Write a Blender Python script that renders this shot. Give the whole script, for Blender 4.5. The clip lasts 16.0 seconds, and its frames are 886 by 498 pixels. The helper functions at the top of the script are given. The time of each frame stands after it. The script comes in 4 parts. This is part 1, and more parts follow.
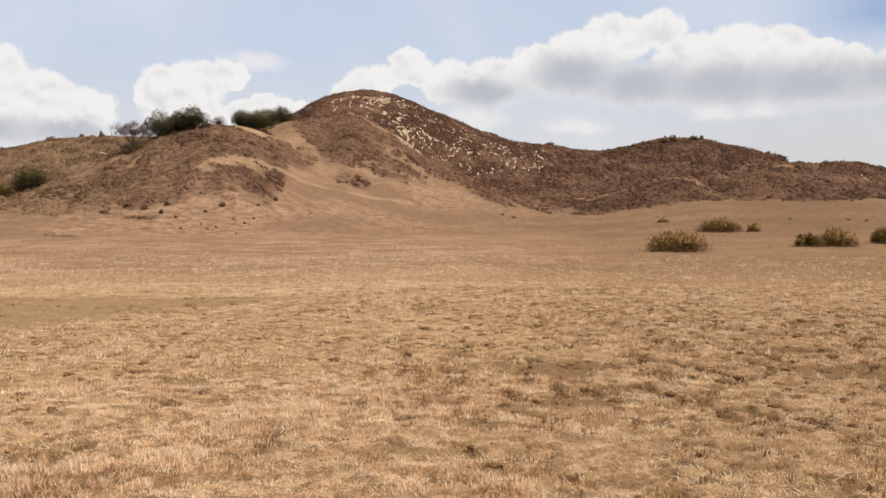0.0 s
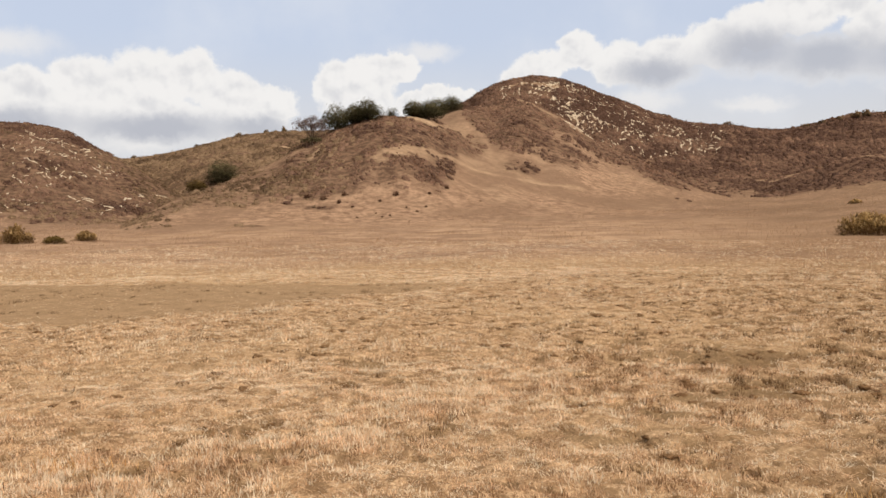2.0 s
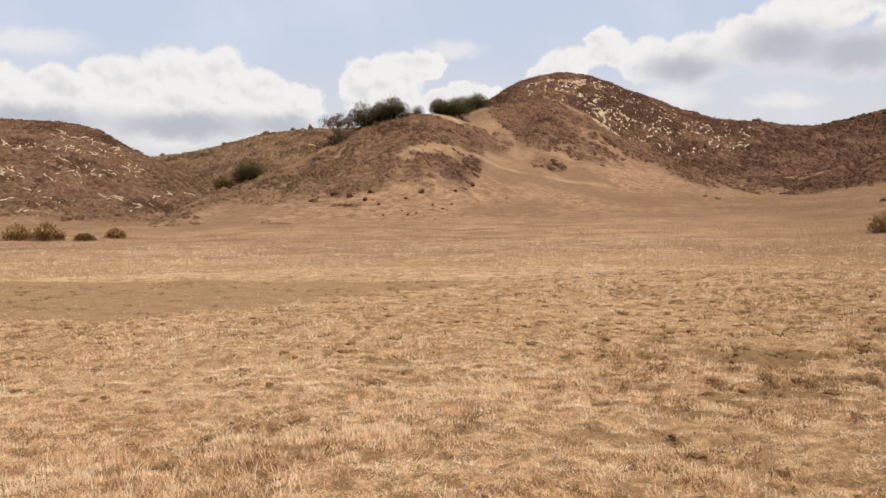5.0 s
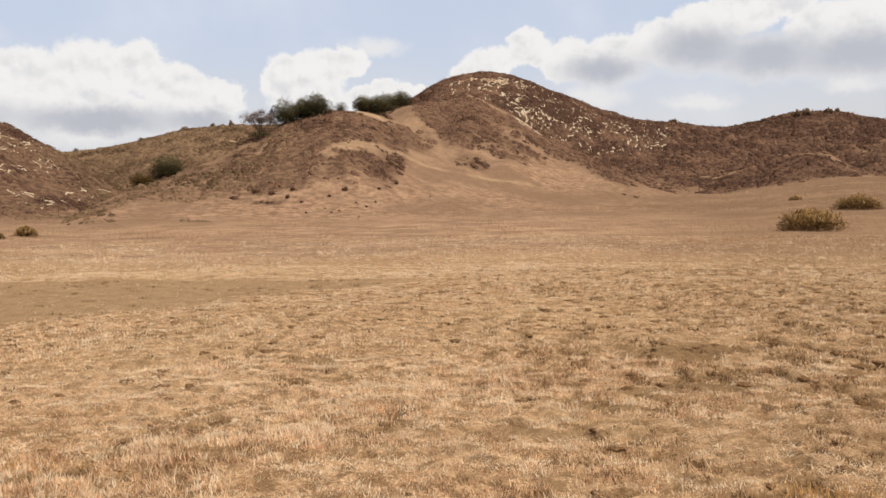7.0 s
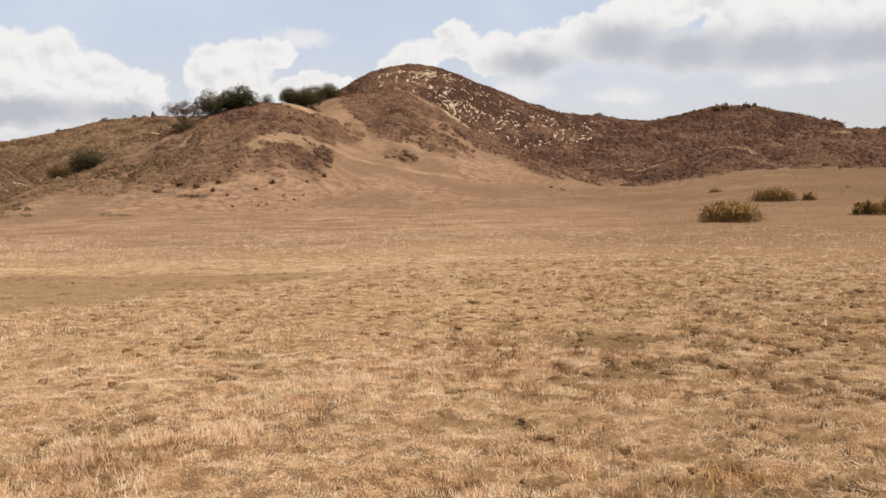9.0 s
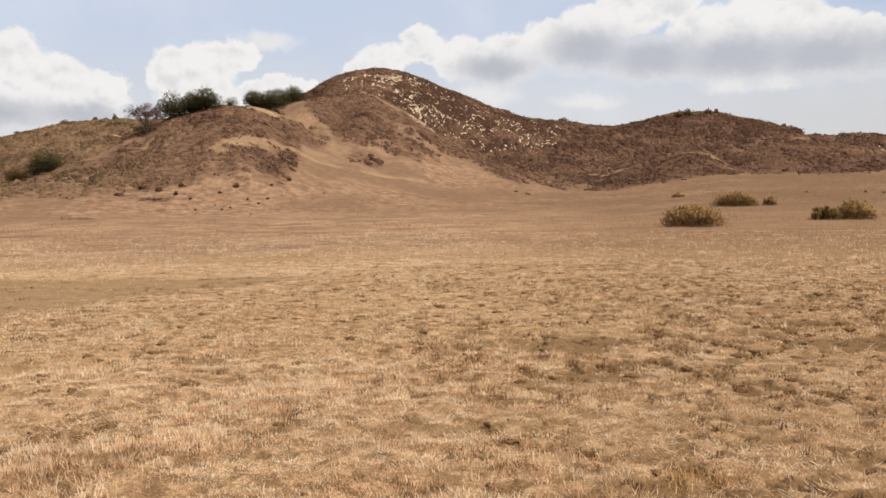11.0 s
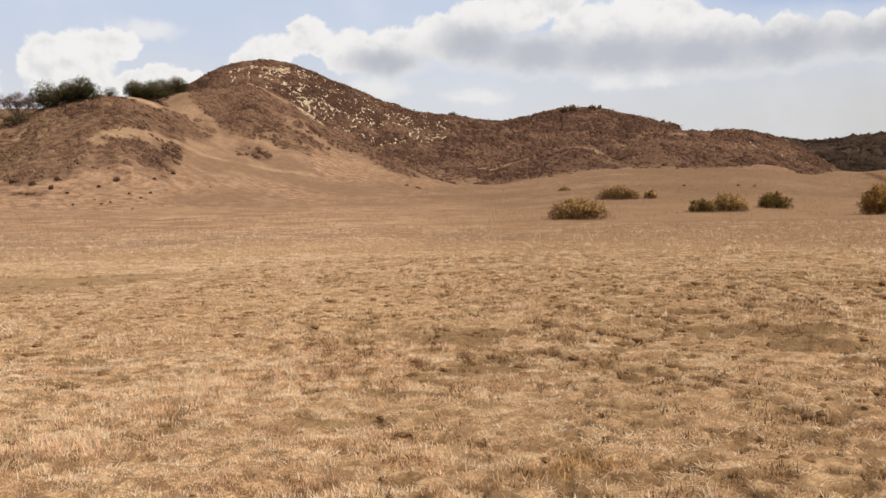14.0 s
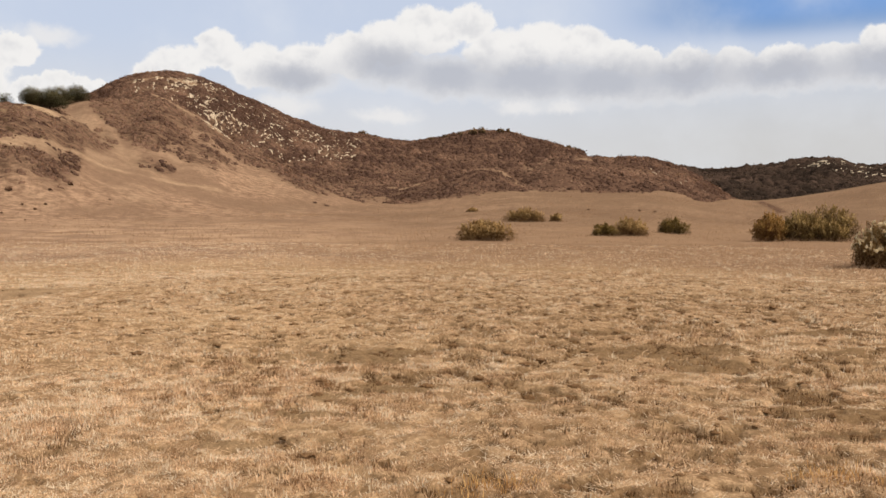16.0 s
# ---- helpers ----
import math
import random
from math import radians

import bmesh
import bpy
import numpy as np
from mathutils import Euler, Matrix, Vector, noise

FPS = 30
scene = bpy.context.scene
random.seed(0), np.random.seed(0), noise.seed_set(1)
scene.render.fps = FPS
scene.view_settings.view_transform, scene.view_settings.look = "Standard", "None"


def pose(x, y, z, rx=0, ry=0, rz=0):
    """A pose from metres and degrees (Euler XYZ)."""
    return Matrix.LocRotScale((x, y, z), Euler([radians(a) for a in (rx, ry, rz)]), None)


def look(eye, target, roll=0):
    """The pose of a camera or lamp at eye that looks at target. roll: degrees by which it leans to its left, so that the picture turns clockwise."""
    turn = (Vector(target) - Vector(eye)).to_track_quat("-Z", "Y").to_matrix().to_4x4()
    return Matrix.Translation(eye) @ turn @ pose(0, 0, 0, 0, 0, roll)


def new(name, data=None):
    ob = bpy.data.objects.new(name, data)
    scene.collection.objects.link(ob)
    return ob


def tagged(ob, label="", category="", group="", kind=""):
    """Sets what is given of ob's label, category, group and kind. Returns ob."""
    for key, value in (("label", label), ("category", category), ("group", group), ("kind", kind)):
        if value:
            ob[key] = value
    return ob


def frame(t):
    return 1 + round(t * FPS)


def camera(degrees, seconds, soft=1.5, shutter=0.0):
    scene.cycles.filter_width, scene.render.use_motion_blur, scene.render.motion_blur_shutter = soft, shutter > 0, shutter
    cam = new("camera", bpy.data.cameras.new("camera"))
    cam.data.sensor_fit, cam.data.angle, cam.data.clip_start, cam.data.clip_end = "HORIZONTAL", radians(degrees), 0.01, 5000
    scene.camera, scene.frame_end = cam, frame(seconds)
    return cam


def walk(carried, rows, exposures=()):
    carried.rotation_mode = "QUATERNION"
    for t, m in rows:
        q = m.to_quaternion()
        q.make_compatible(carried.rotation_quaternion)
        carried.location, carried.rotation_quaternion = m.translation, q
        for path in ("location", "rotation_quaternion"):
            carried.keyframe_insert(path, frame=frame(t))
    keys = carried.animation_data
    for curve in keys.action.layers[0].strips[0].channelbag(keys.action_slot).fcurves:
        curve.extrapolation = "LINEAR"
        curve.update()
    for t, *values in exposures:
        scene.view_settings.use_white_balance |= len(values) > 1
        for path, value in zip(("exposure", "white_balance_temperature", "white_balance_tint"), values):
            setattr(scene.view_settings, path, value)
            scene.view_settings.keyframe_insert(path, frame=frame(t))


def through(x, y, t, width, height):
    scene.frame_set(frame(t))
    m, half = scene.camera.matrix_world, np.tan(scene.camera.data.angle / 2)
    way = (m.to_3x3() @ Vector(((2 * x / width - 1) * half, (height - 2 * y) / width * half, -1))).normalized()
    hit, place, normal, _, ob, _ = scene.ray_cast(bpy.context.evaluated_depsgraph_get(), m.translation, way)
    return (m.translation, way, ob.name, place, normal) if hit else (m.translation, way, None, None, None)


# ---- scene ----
cam = camera(53.53, 16.0)
EYE, TILT = 1.7, -1.5
# seconds, yaw, pitch, roll: a hand-held pan from one standing place
ROWS = [
    (0.0, 0.00, 0.00, 0.00),
    (0.5, 1.74, -0.22, -0.39),
    (1.0, 4.13, -0.04, -0.74),
    (1.5, 7.77, -0.44, -0.91),
    (2.0, 11.07, -0.82, -0.59),
    (2.5, 13.09, -0.96, -0.62),
    (3.0, 14.05, -0.78, -0.50),
    (3.5, 14.02, -0.90, -0.66),
    (3.7, 13.81, -1.00, -0.66),
    (5.8, 11.74, -0.78, -0.60),
    (6.0, 11.34, -0.65, -0.59),
    (6.5, 10.06, -1.02, -0.40),
    (7.0, 7.79, -1.15, -0.55),
    (7.5, 6.47, -1.08, -0.59),
    (8.0, 5.46, -1.46, -0.71),
    (8.5, 4.60, -1.40, -0.69),
    (9.0, 3.18, -1.67, -0.83),
    (9.2, 2.30, -1.39, -0.76),
    (11.3, 0.68, -1.44, -0.70),
    (11.5, 0.36, -1.40, -0.66),
    (12.0, -1.36, -1.02, -0.79),
    (12.5, -2.56, -0.24, -0.72),
    (13.0, -4.49, -0.93, -1.07),
    (13.5, -5.12, -1.04, -0.95),
    (14.0, -6.16, -1.95, -1.07),
    (14.5, -7.29, -1.90, -1.02),
    (15.0, -8.01, -1.96, -0.42),
    (15.5, -9.80, -1.17, 0.10),
    (16.0, -12.18, -0.74, 0.10),
]
walk(cam, [(t, pose(0, 0, EYE, TILT) @ pose(0, 0, 0, 90 + pitch, 0, yaw) @ pose(0, 0, 0, 0, 0, roll)) for t, yaw, pitch, roll in ROWS])

# ---- light ----
SUN_EL, SUN_BEARING = 48, 128          # degrees; bearing clockwise from +y
sun_way = Vector((math.sin(radians(SUN_BEARING)) * math.cos(radians(SUN_EL)), math.cos(radians(SUN_BEARING)) * math.cos(radians(SUN_EL)), math.sin(radians(SUN_EL))))
sun = new("sun", bpy.data.lights.new("sun", "SUN"))
sun.data.energy, sun.data.angle, sun.data.color = 3.7, radians(2.0), (1.0, 0.895, 0.775)
sun.matrix_world = look(sun_way * 50, (0, 0, 0))

# puffs of cloud: bearing, elevation, half width, half height (degrees)
CLOUD_LEFT = [(-39.5, 7.2, 2.6, 1.8), (-36.2, 7.6, 1.8, 1.5), (-33.0, 7.9, 2.3, 1.9), (-29.4, 8.2, 2.6, 2.2), (-26.6, 8.8, 1.7, 1.6), (-24.3, 7.4, 2.1, 1.7), (-21.8, 7.0, 1.6, 1.3), (-31.0, 6.2, 6.0, 1.4), (-45.0, 7.0, 4.0, 2.2), (-52.0, 7.6, 5.0, 3.0)]
CLOUD_MID = [(-17.6, 8.3, 1.7, 1.6), (-15.6, 8.9, 1.9, 1.5), (-13.8, 9.4, 1.5, 0.9), (-11.0, 7.6, 1.5, 0.8), (-9.2, 7.3, 1.4, 0.7), (-12.6, 7.0, 1.5, 0.9), (-16.4, 7.2, 2.6, 1.3)]
CLOUD_RIGHT = [(-5.6, 8.2, 1.8, 1.5), (-4.4, 9.3, 1.5, 1.1), (-2.2, 10.1, 1.5, 1.2), (0.6, 9.2, 2.2, 1.4), (3.2, 9.5, 2.2, 1.3), (6.0, 10.0, 2.0, 1.5), (8.6, 10.9, 2.0, 1.5), (11.2, 11.8, 2.3, 1.5), (13.8, 12.3, 1.6, 1.2), (15.6, 10.4, 2.2, 1.5), (18.4, 10.8, 2.3, 1.4), (20.8, 10.7, 2.0, 1.3), (23.0, 10.1, 1.6, 1.1), (25.0, 9.6, 1.3, 1.0), (27.4, 9.4, 1.6, 1.1)]
CLOUD_EAST = [(30.4, 9.2, 1.5, 1.1), (33.0, 9.4, 1.6, 1.1), (36.0, 9.2, 1.8, 1.1), (39.0, 10.0, 1.8, 1.3), (43.0, 9.9, 3.4, 1.6), (50.0, 11.0, 5.0, 2.6)]
CLOUD_WISPS = [(17.0, 6.9, 1.9, 0.55), (19.8, 6.9, 1.3, 0.45), (-38.0, 10.3, 4.2, 0.9), (-12.0, 10.3, 2.2, 0.7), (-30.0, 4.6, 2.4, 0.9), (-23.5, 4.9, 2.8, 1.1), (2.0, 6.9, 2.5, 0.8), (8.5, 6.4, 2.5, 0.5)]
# shaded undersides
CLOUD_BASE = [(-29.0, 5.5, 6.0, 1.2), (-37.5, 5.8, 5.0, 1.1), (-23.0, 5.6, 2.8, 0.9), (8.4, 9.6, 3.4, 1.7), (12.5, 8.9, 3.6, 1.7), (17.5, 8.7, 4.5, 1.8), (22.5, 8.5, 4.5, 1.7), (27.5, 8.6, 4.0, 1.6), (33.0, 8.7, 4.5, 1.4), (39.0, 8.9, 4.5, 1.4), (46.0, 9.0, 6.0, 1.5), (2.6, 8.6, 3.2, 1.2), (-48.0, 6.4, 6.0, 1.5)]


def build_sky():
    world = bpy.data.worlds.new("cloudy_sky")
    scene.world = world
    world.use_nodes = True
    nt = world.node_tree
    nt.nodes.clear()

    def math_node(op, a, b=None, c=None):
        n = nt.nodes.new("ShaderNodeMath")
        n.operation = op
        for i, v in enumerate((a, b, c)):
            if v is None:
                continue
            if isinstance(v, (int, float)):
                n.inputs[i].default_value = v
            else:
                nt.links.new(v, n.inputs[i])
        return n.outputs[0]

    def ramp(value, lo, hi, to_lo=0.0, to_hi=1.0):
        n = nt.nodes.new("ShaderNodeMapRange")
        n.interpolation_type = "SMOOTHSTEP"
        nt.links.new(value, n.inputs[0])
        for i, v in enumerate((lo, hi, to_lo, to_hi)):
            n.inputs[i + 1].default_value = v
        return n.outputs[0]

    def mix(fac, a, b):
        n = nt.nodes.new("ShaderNodeMix")
        n.data_type = "RGBA"
        for i, v in ((0, fac), (6, a), (7, b)):
            if isinstance(v, (tuple, float)):
                n.inputs[i].default_value = v
            else:
                nt.links.new(v, n.inputs[i])
        return n.outputs[2]

    def noise_at(vector, scale, detail, rough=0.55):
        n = nt.nodes.new("ShaderNodeTexNoise")
        nt.links.new(vector, n.inputs["Vector"])
        n.inputs["Scale"].default_value, n.inputs["Detail"].default_value, n.inputs["Roughness"].default_value = scale, detail, rough
        return n

    coord = nt.nodes.new("ShaderNodeTexCoord")
    sep = nt.nodes.new("ShaderNodeSeparateXYZ")
    nt.links.new(coord.outputs["Generated"], sep.inputs[0])
    x, y, z = sep.outputs
    bearing = math_node("DEGREES", math_node("ARCTAN2", x, y))
    height = math_node("DEGREES", math_node("ARCSINE", z))
    comb = nt.nodes.new("ShaderNodeCombineXYZ")
    nt.links.new(bearing, comb.inputs[0])
    nt.links.new(height, comb.inputs[1])
    place = comb.outputs[0]

    # billows push the outlines about
    billow = noise_at(place, 0.8, 8.0, 0.6)
    push = nt.nodes.new("ShaderNodeVectorMath")
    push.operation = "MULTIPLY_ADD"
    nt.links.new(billow.outputs["Color"], push.inputs[0])
    push.inputs[1].default_value = (1.8, 1.4, 0)
    nt.links.new(place, push.inputs[2])
    shift = nt.nodes.new("ShaderNodeVectorMath")
    shift.operation = "SUBTRACT"
    nt.links.new(push.outputs[0], shift.inputs[0])
    shift.inputs[1].default_value = (0.9, 0.7, 0)
    warped = shift.outputs[0]

    def puffs(rows, soft):
        nearest = None
        for b, e, w, h in rows:
            m = nt.nodes.new("ShaderNodeVectorMath")
            m.operation = "MULTIPLY_ADD"
            nt.links.new(warped, m.inputs[0])
            m.inputs[1].default_value, m.inputs[2].default_value = (1 / w, 1 / h, 0), (-b / w, -e / h, 0)
            d = nt.nodes.new("ShaderNodeVectorMath")
            d.operation = "LENGTH"
            nt.links.new(m.outputs[0], d.inputs[0])
            nearest = d.outputs["Value"] if nearest is None else math_node("SMOOTH_MIN", nearest, d.outputs["Value"], soft)
        return nearest

    field = puffs(CLOUD_LEFT + CLOUD_MID + CLOUD_RIGHT + CLOUD_EAST, 0.15)
    under = puffs(CLOUD_BASE, 0.7)
    base = ramp(under, 1.3, 0.2)
    cover = math_node("MAXIMUM", ramp(field, 1.11, 0.86), math_node("MULTIPLY", ramp(under, 1.1, 0.6), 0.9))
    wisp = ramp(puffs(CLOUD_WISPS, 0.3), 1.25, 0.2, 0.0, 0.75)
    # the rest of the sky carries scattered cloud as well
    elsewhere = ramp(noise_at(place, 0.06, 5.0).outputs["Fac"], 0.34, 0.5)
    high = math_node("MULTIPLY", elsewhere, ramp(height, 14.5, 24.0))
    behind = math_node("MULTIPLY", elsewhere, ramp(math_node("ABSOLUTE", bearing), 55, 70))
    veil = noise_at(place, 0.12, 5.0)
    thin = math_node("MULTIPLY", ramp(veil.outputs["Fac"], 0.4, 0.75), 0.35)

    sky = nt.nodes.new("ShaderNodeTexSky")
    sky.sky_type, sky.sun_disc = "NISHITA", False
    sky.sun_elevation, sky.sun_rotation = radians(SUN_EL), radians(SUN_BEARING)
    sky.dust_density, sky.air_density = 2.0, 1.0
    blue = nt.nodes.new("ShaderNodeVectorMath")
    blue.operation = "SCALE"
    nt.links.new(sky.outputs[0], blue.inputs[0])
    blue.inputs["Scale"].default_value = 0.095

    low = ramp(height, 12.0, 4.0, 0.0, 0.88)
    open_blue = math_node("MULTIPLY", ramp(bearing, 20.0, 33.0), ramp(height, 10.0, 12.5))
    pale = mix(ramp(open_blue, 0.0, 1.0, 0.82, 0.08), blue.outputs[0], (0.635, 0.705, 0.855, 1))
    pale = mix(math_node("MULTIPLY", open_blue, 0.85), pale, (0.20, 0.37, 0.72, 1))
    haze = mix(ramp(bearing, 8.0, 34.0), (0.70, 0.70, 0.715, 1), (0.625, 0.61, 0.59, 1))
    pale = mix(low, pale, haze)
    pale = mix(thin, pale, (0.80, 0.82, 0.86, 1))
    # tops lit from above, hollows and undersides grey
    nudge = nt.nodes.new("ShaderNodeVectorMath")
    nudge.operation = "ADD"
    nt.links.new(place, nudge.inputs[0])
    nudge.inputs[1].default_value = (0.25, 0.55, 0)
    relief = math_node("SUBTRACT", noise_at(nudge.outputs[0], 0.5, 3.5, 0.5).outputs["Fac"], noise_at(place, 0.5, 3.5, 0.5).outputs["Fac"])
    hollow = ramp(relief, -0.08, 0.24, 0.0, 0.38)
    grey = math_node("MAXIMUM", math_node("MULTIPLY", base, 0.86), math_node("MULTIPLY", hollow, ramp(field, 1.0, 0.5)))
    white = mix(grey, (0.89, 0.873, 0.858, 1), (0.44, 0.46, 0.525, 1))
    pale = mix(wisp, pale, (0.86, 0.84, 0.825, 1))
    clouds = mix(cover, pale, white)
    clouds = mix(math_node("MAXIMUM", high, behind), clouds, (0.78, 0.755, 0.73, 1))
    back = nt.nodes.new("ShaderNodeBackground")
    nt.links.new(clouds, back.inputs[0])
    back.inputs[1].default_value = 1.0
    out = nt.nodes.new("ShaderNodeOutputWorld")
    nt.links.new(back.outputs[0], out.inputs[0])


build_sky()

# ---- materials ----
class Paint:
    """A procedural surface: a principled shader and the few nodes that feed it."""

    def __init__(self, name, rough=0.9):
        self.m = bpy.data.materials.new(name)
        self.m.use_nodes = True
        self.nt = self.m.node_tree
        self.shader = self.nt.nodes["Principled BSDF"]
        self.shader.inputs["Roughness"].default_value = rough
        self.shader.inputs["Specular IOR Level"].default_value = 0.0
        self.place = self.nt.nodes.new("ShaderNodeTexCoord").outputs["Object"]

    def put(self, socket, value):
        if isinstance(value, tuple):
            socket.default_value = (*value, 1) if len(value) == 3 else value
        elif isinstance(value, (int, float)):
            socket.default_value = value
        else:
            self.nt.links.new(value, socket)

    def attr(self, name):
        n = self.nt.nodes.new("ShaderNodeAttribute")
        n.attribute_name = name
        return n.outputs["Fac"]

    def noise(self, scale, detail=4.0, rough=0.6, stretch=None):
        n = self.nt.nodes.new("ShaderNodeTexNoise")
        n.inputs["Scale"].default_value, n.inputs["Detail"].default_value, n.inputs["Roughness"].default_value = scale, detail, rough
        v = self.place
        if stretch:
            k = self.nt.nodes.new("ShaderNodeVectorMath")
            k.operation = "MULTIPLY"
            self.nt.links.new(v, k.inputs[0])
            k.inputs[1].default_value = stretch
            v = k.outputs[0]
        self.nt.links.new(v, n.inputs["Vector"])
        return n.outputs["Fac"]

    def range(self, v, lo, hi, a=0.0, b=1.0):
        n = self.nt.nodes.new("ShaderNodeMapRange")
        n.interpolation_type = "SMOOTHSTEP"
        for i, s in enumerate((v, lo, hi, a, b)):
            self.put(n.inputs[i], s)
        return n.outputs[0]

    def calc(self, op, a, b):
        n = self.nt.nodes.new("ShaderNodeMath")
        n.operation, n.use_clamp = op, True
        self.put(n.inputs[0], a)
        self.put(n.inputs[1], b)
        return n.outputs[0]

    def mix(self, fac, a, b):
        n = self.nt.nodes.new("ShaderNodeMix")
        n.data_type = "RGBA"
        for i, v in ((0, fac), (6, a), (7, b)):
            self.put(n.inputs[i], v)
        return n.outputs[2]

    def bump(self, height, strength=0.5, distance=0.03):
        n = self.nt.nodes.new("ShaderNodeBump")
        n.inputs["Strength"].default_value, n.inputs["Distance"].default_value = strength, distance
        self.put(n.inputs["Height"], height)
        self.nt.links.new(n.outputs[0], self.shader.inputs["Normal"])

    def colour(self, value):
        self.put(self.shader.inputs["Base Color"], value)
        return self.m


def ground_paint():
    p = Paint("dry_meadow_ground", 0.95)
    fine, mid, wide = p.noise(9, 6, 0.7), p.noise(1.1, 5, 0.65), p.noise(0.12, 4)
    broad = p.noise(0.03, 3)
    straw = p.mix(p.range(fine, 0.3, 0.7), (0.29, 0.175, 0.093), (0.58, 0.382, 0.215))
    lumps, strands = p.noise(5.5, 4, 0.6), p.noise(42, 4, 0.75)
    straw = p.mix(p.range(strands, 0.40, 0.52, 0.7, 0), straw, (0.20, 0.122, 0.063))
    straw = p.mix(p.range(strands, 0.52, 0.66, 0, 0.65), straw, (0.80, 0.57, 0.345))
    straw = p.mix(p.range(lumps, 0.45, 0.58, 0, 0.85), straw, (0.19, 0.112, 0.056))
    straw = p.mix(p.range(mid, 0.5, 0.7, 0, 0.5), straw, (0.23, 0.14, 0.072))
    straw = p.mix(p.range(wide, 0.4, 0.7, 0, 0.45), straw, (0.46, 0.31, 0.17))
    straw = p.mix(p.calc("MULTIPLY", p.attr("umber_shade"), 0.36), straw, (0.21, 0.13, 0.07))
    mauve = p.mix(p.range(p.noise(0.5, 6, 0.75), 0.35, 0.65), (0.235, 0.145, 0.091), (0.415, 0.27, 0.167))
    mauve = p.mix(p.range(broad, 0.42, 0.62, 0, 0.6), mauve, (0.43, 0.28, 0.167))
    mauve = p.mix(p.range(p.noise(0.16, 5, 0.65), 0.46, 0.62, 0, 0.6), mauve, (0.195, 0.118, 0.076))
    mauve = p.mix(p.attr("umber_shade"), mauve, (0.225, 0.138, 0.08))
    c = p.mix(p.attr("tall"), straw, mauve)
    grassy = p.noise(0.9, 8, 0.8)
    slope = p.mix(p.range(grassy, 0.38, 0.62), (0.175, 0.104, 0.065), (0.38, 0.242, 0.151))
    slope = p.mix(p.range(p.noise(0.35, 6, 0.75), 0.52, 0.66, 0, 0.6), slope, (0.165, 0.098, 0.062))
    slope = p.mix(p.range(p.noise(0.05, 5, 0.65), 0.42, 0.6, 0, 0.8), slope, (0.195, 0.12, 0.075))
    slope = p.mix(p.range(p.noise(0.11, 6, 0.75), 0.5, 0.72, 0, 0.5), slope, (0.385, 0.26, 0.16))
    slope = p.mix(p.calc("MULTIPLY", p.attr("umber_shade"), 0.62), slope, (0.158, 0.098, 0.056))
    c = p.mix(p.attr("slope"), c, slope)
    soil = p.mix(p.range(fine, 0.35, 0.65), (0.165, 0.103, 0.052), (0.285, 0.182, 0.095))
    soil = p.mix(p.calc("MULTIPLY", p.attr("umber_shade"), 0.8), soil, p.mix(p.range(lumps, 0.4, 0.6), (0.075, 0.041, 0.019), (0.19, 0.112, 0.054)))
    soil = p.mix(p.attr("field"), soil, p.mix(p.range(p.noise(2.4, 5, 0.7), 0.3, 0.7), (0.24, 0.155, 0.086), (0.34, 0.222, 0.125)))
    soil = p.mix(p.range(strands, 0.52, 0.68, 0, 0.4), soil, (0.46, 0.31, 0.175))
    soil = p.mix(p.range(strands, 0.46, 0.34, 0, 0.7), soil, (0.07, 0.042, 0.022))
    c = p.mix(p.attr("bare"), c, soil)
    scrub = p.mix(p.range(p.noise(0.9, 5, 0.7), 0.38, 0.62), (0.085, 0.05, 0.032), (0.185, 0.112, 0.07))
    scrub = p.mix(p.calc("MULTIPLY", p.attr("umber_shade"), 0.7), scrub, (0.098, 0.053, 0.036))
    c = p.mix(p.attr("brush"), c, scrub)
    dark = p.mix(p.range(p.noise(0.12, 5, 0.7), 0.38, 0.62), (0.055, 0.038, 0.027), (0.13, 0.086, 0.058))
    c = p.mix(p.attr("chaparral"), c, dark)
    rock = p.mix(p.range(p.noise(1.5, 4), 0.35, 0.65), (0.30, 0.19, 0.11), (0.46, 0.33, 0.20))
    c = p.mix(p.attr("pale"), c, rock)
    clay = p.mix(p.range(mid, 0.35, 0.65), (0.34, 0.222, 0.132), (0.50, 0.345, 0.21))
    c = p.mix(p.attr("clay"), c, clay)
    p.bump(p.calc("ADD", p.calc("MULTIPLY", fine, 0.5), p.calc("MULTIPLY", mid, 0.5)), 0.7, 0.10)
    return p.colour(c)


def tinted_paint(name, low, high, third=None, rough=0.85, through=0.42):
    """Leaves or blades whose colour runs from low to high by each one's tint; on shrubs and trees the tint also carries
    painted top light.
    """
    p = Paint(name, rough)
    t = p.attr("tint")
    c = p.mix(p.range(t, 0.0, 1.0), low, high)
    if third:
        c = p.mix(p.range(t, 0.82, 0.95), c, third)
    c = p.mix(p.range(p.noise(3.0, 3), 0.35, 0.7, 0, 0.25), c, tuple(v * 0.6 for v in low))
    p.colour(c)
    # thin leaves let light through
    thin, both = p.nt.nodes.new("ShaderNodeBsdfTranslucent"), p.nt.nodes.new("ShaderNodeMixShader")
    p.put(thin.inputs[0], c)
    both.inputs[0].default_value = through
    p.nt.links.new(p.shader.outputs[0], both.inputs[1])
    p.nt.links.new(thin.outputs[0], both.inputs[2])
    p.nt.links.new(both.outputs[0], p.nt.nodes["Material Output"].inputs[0])
    return p.m


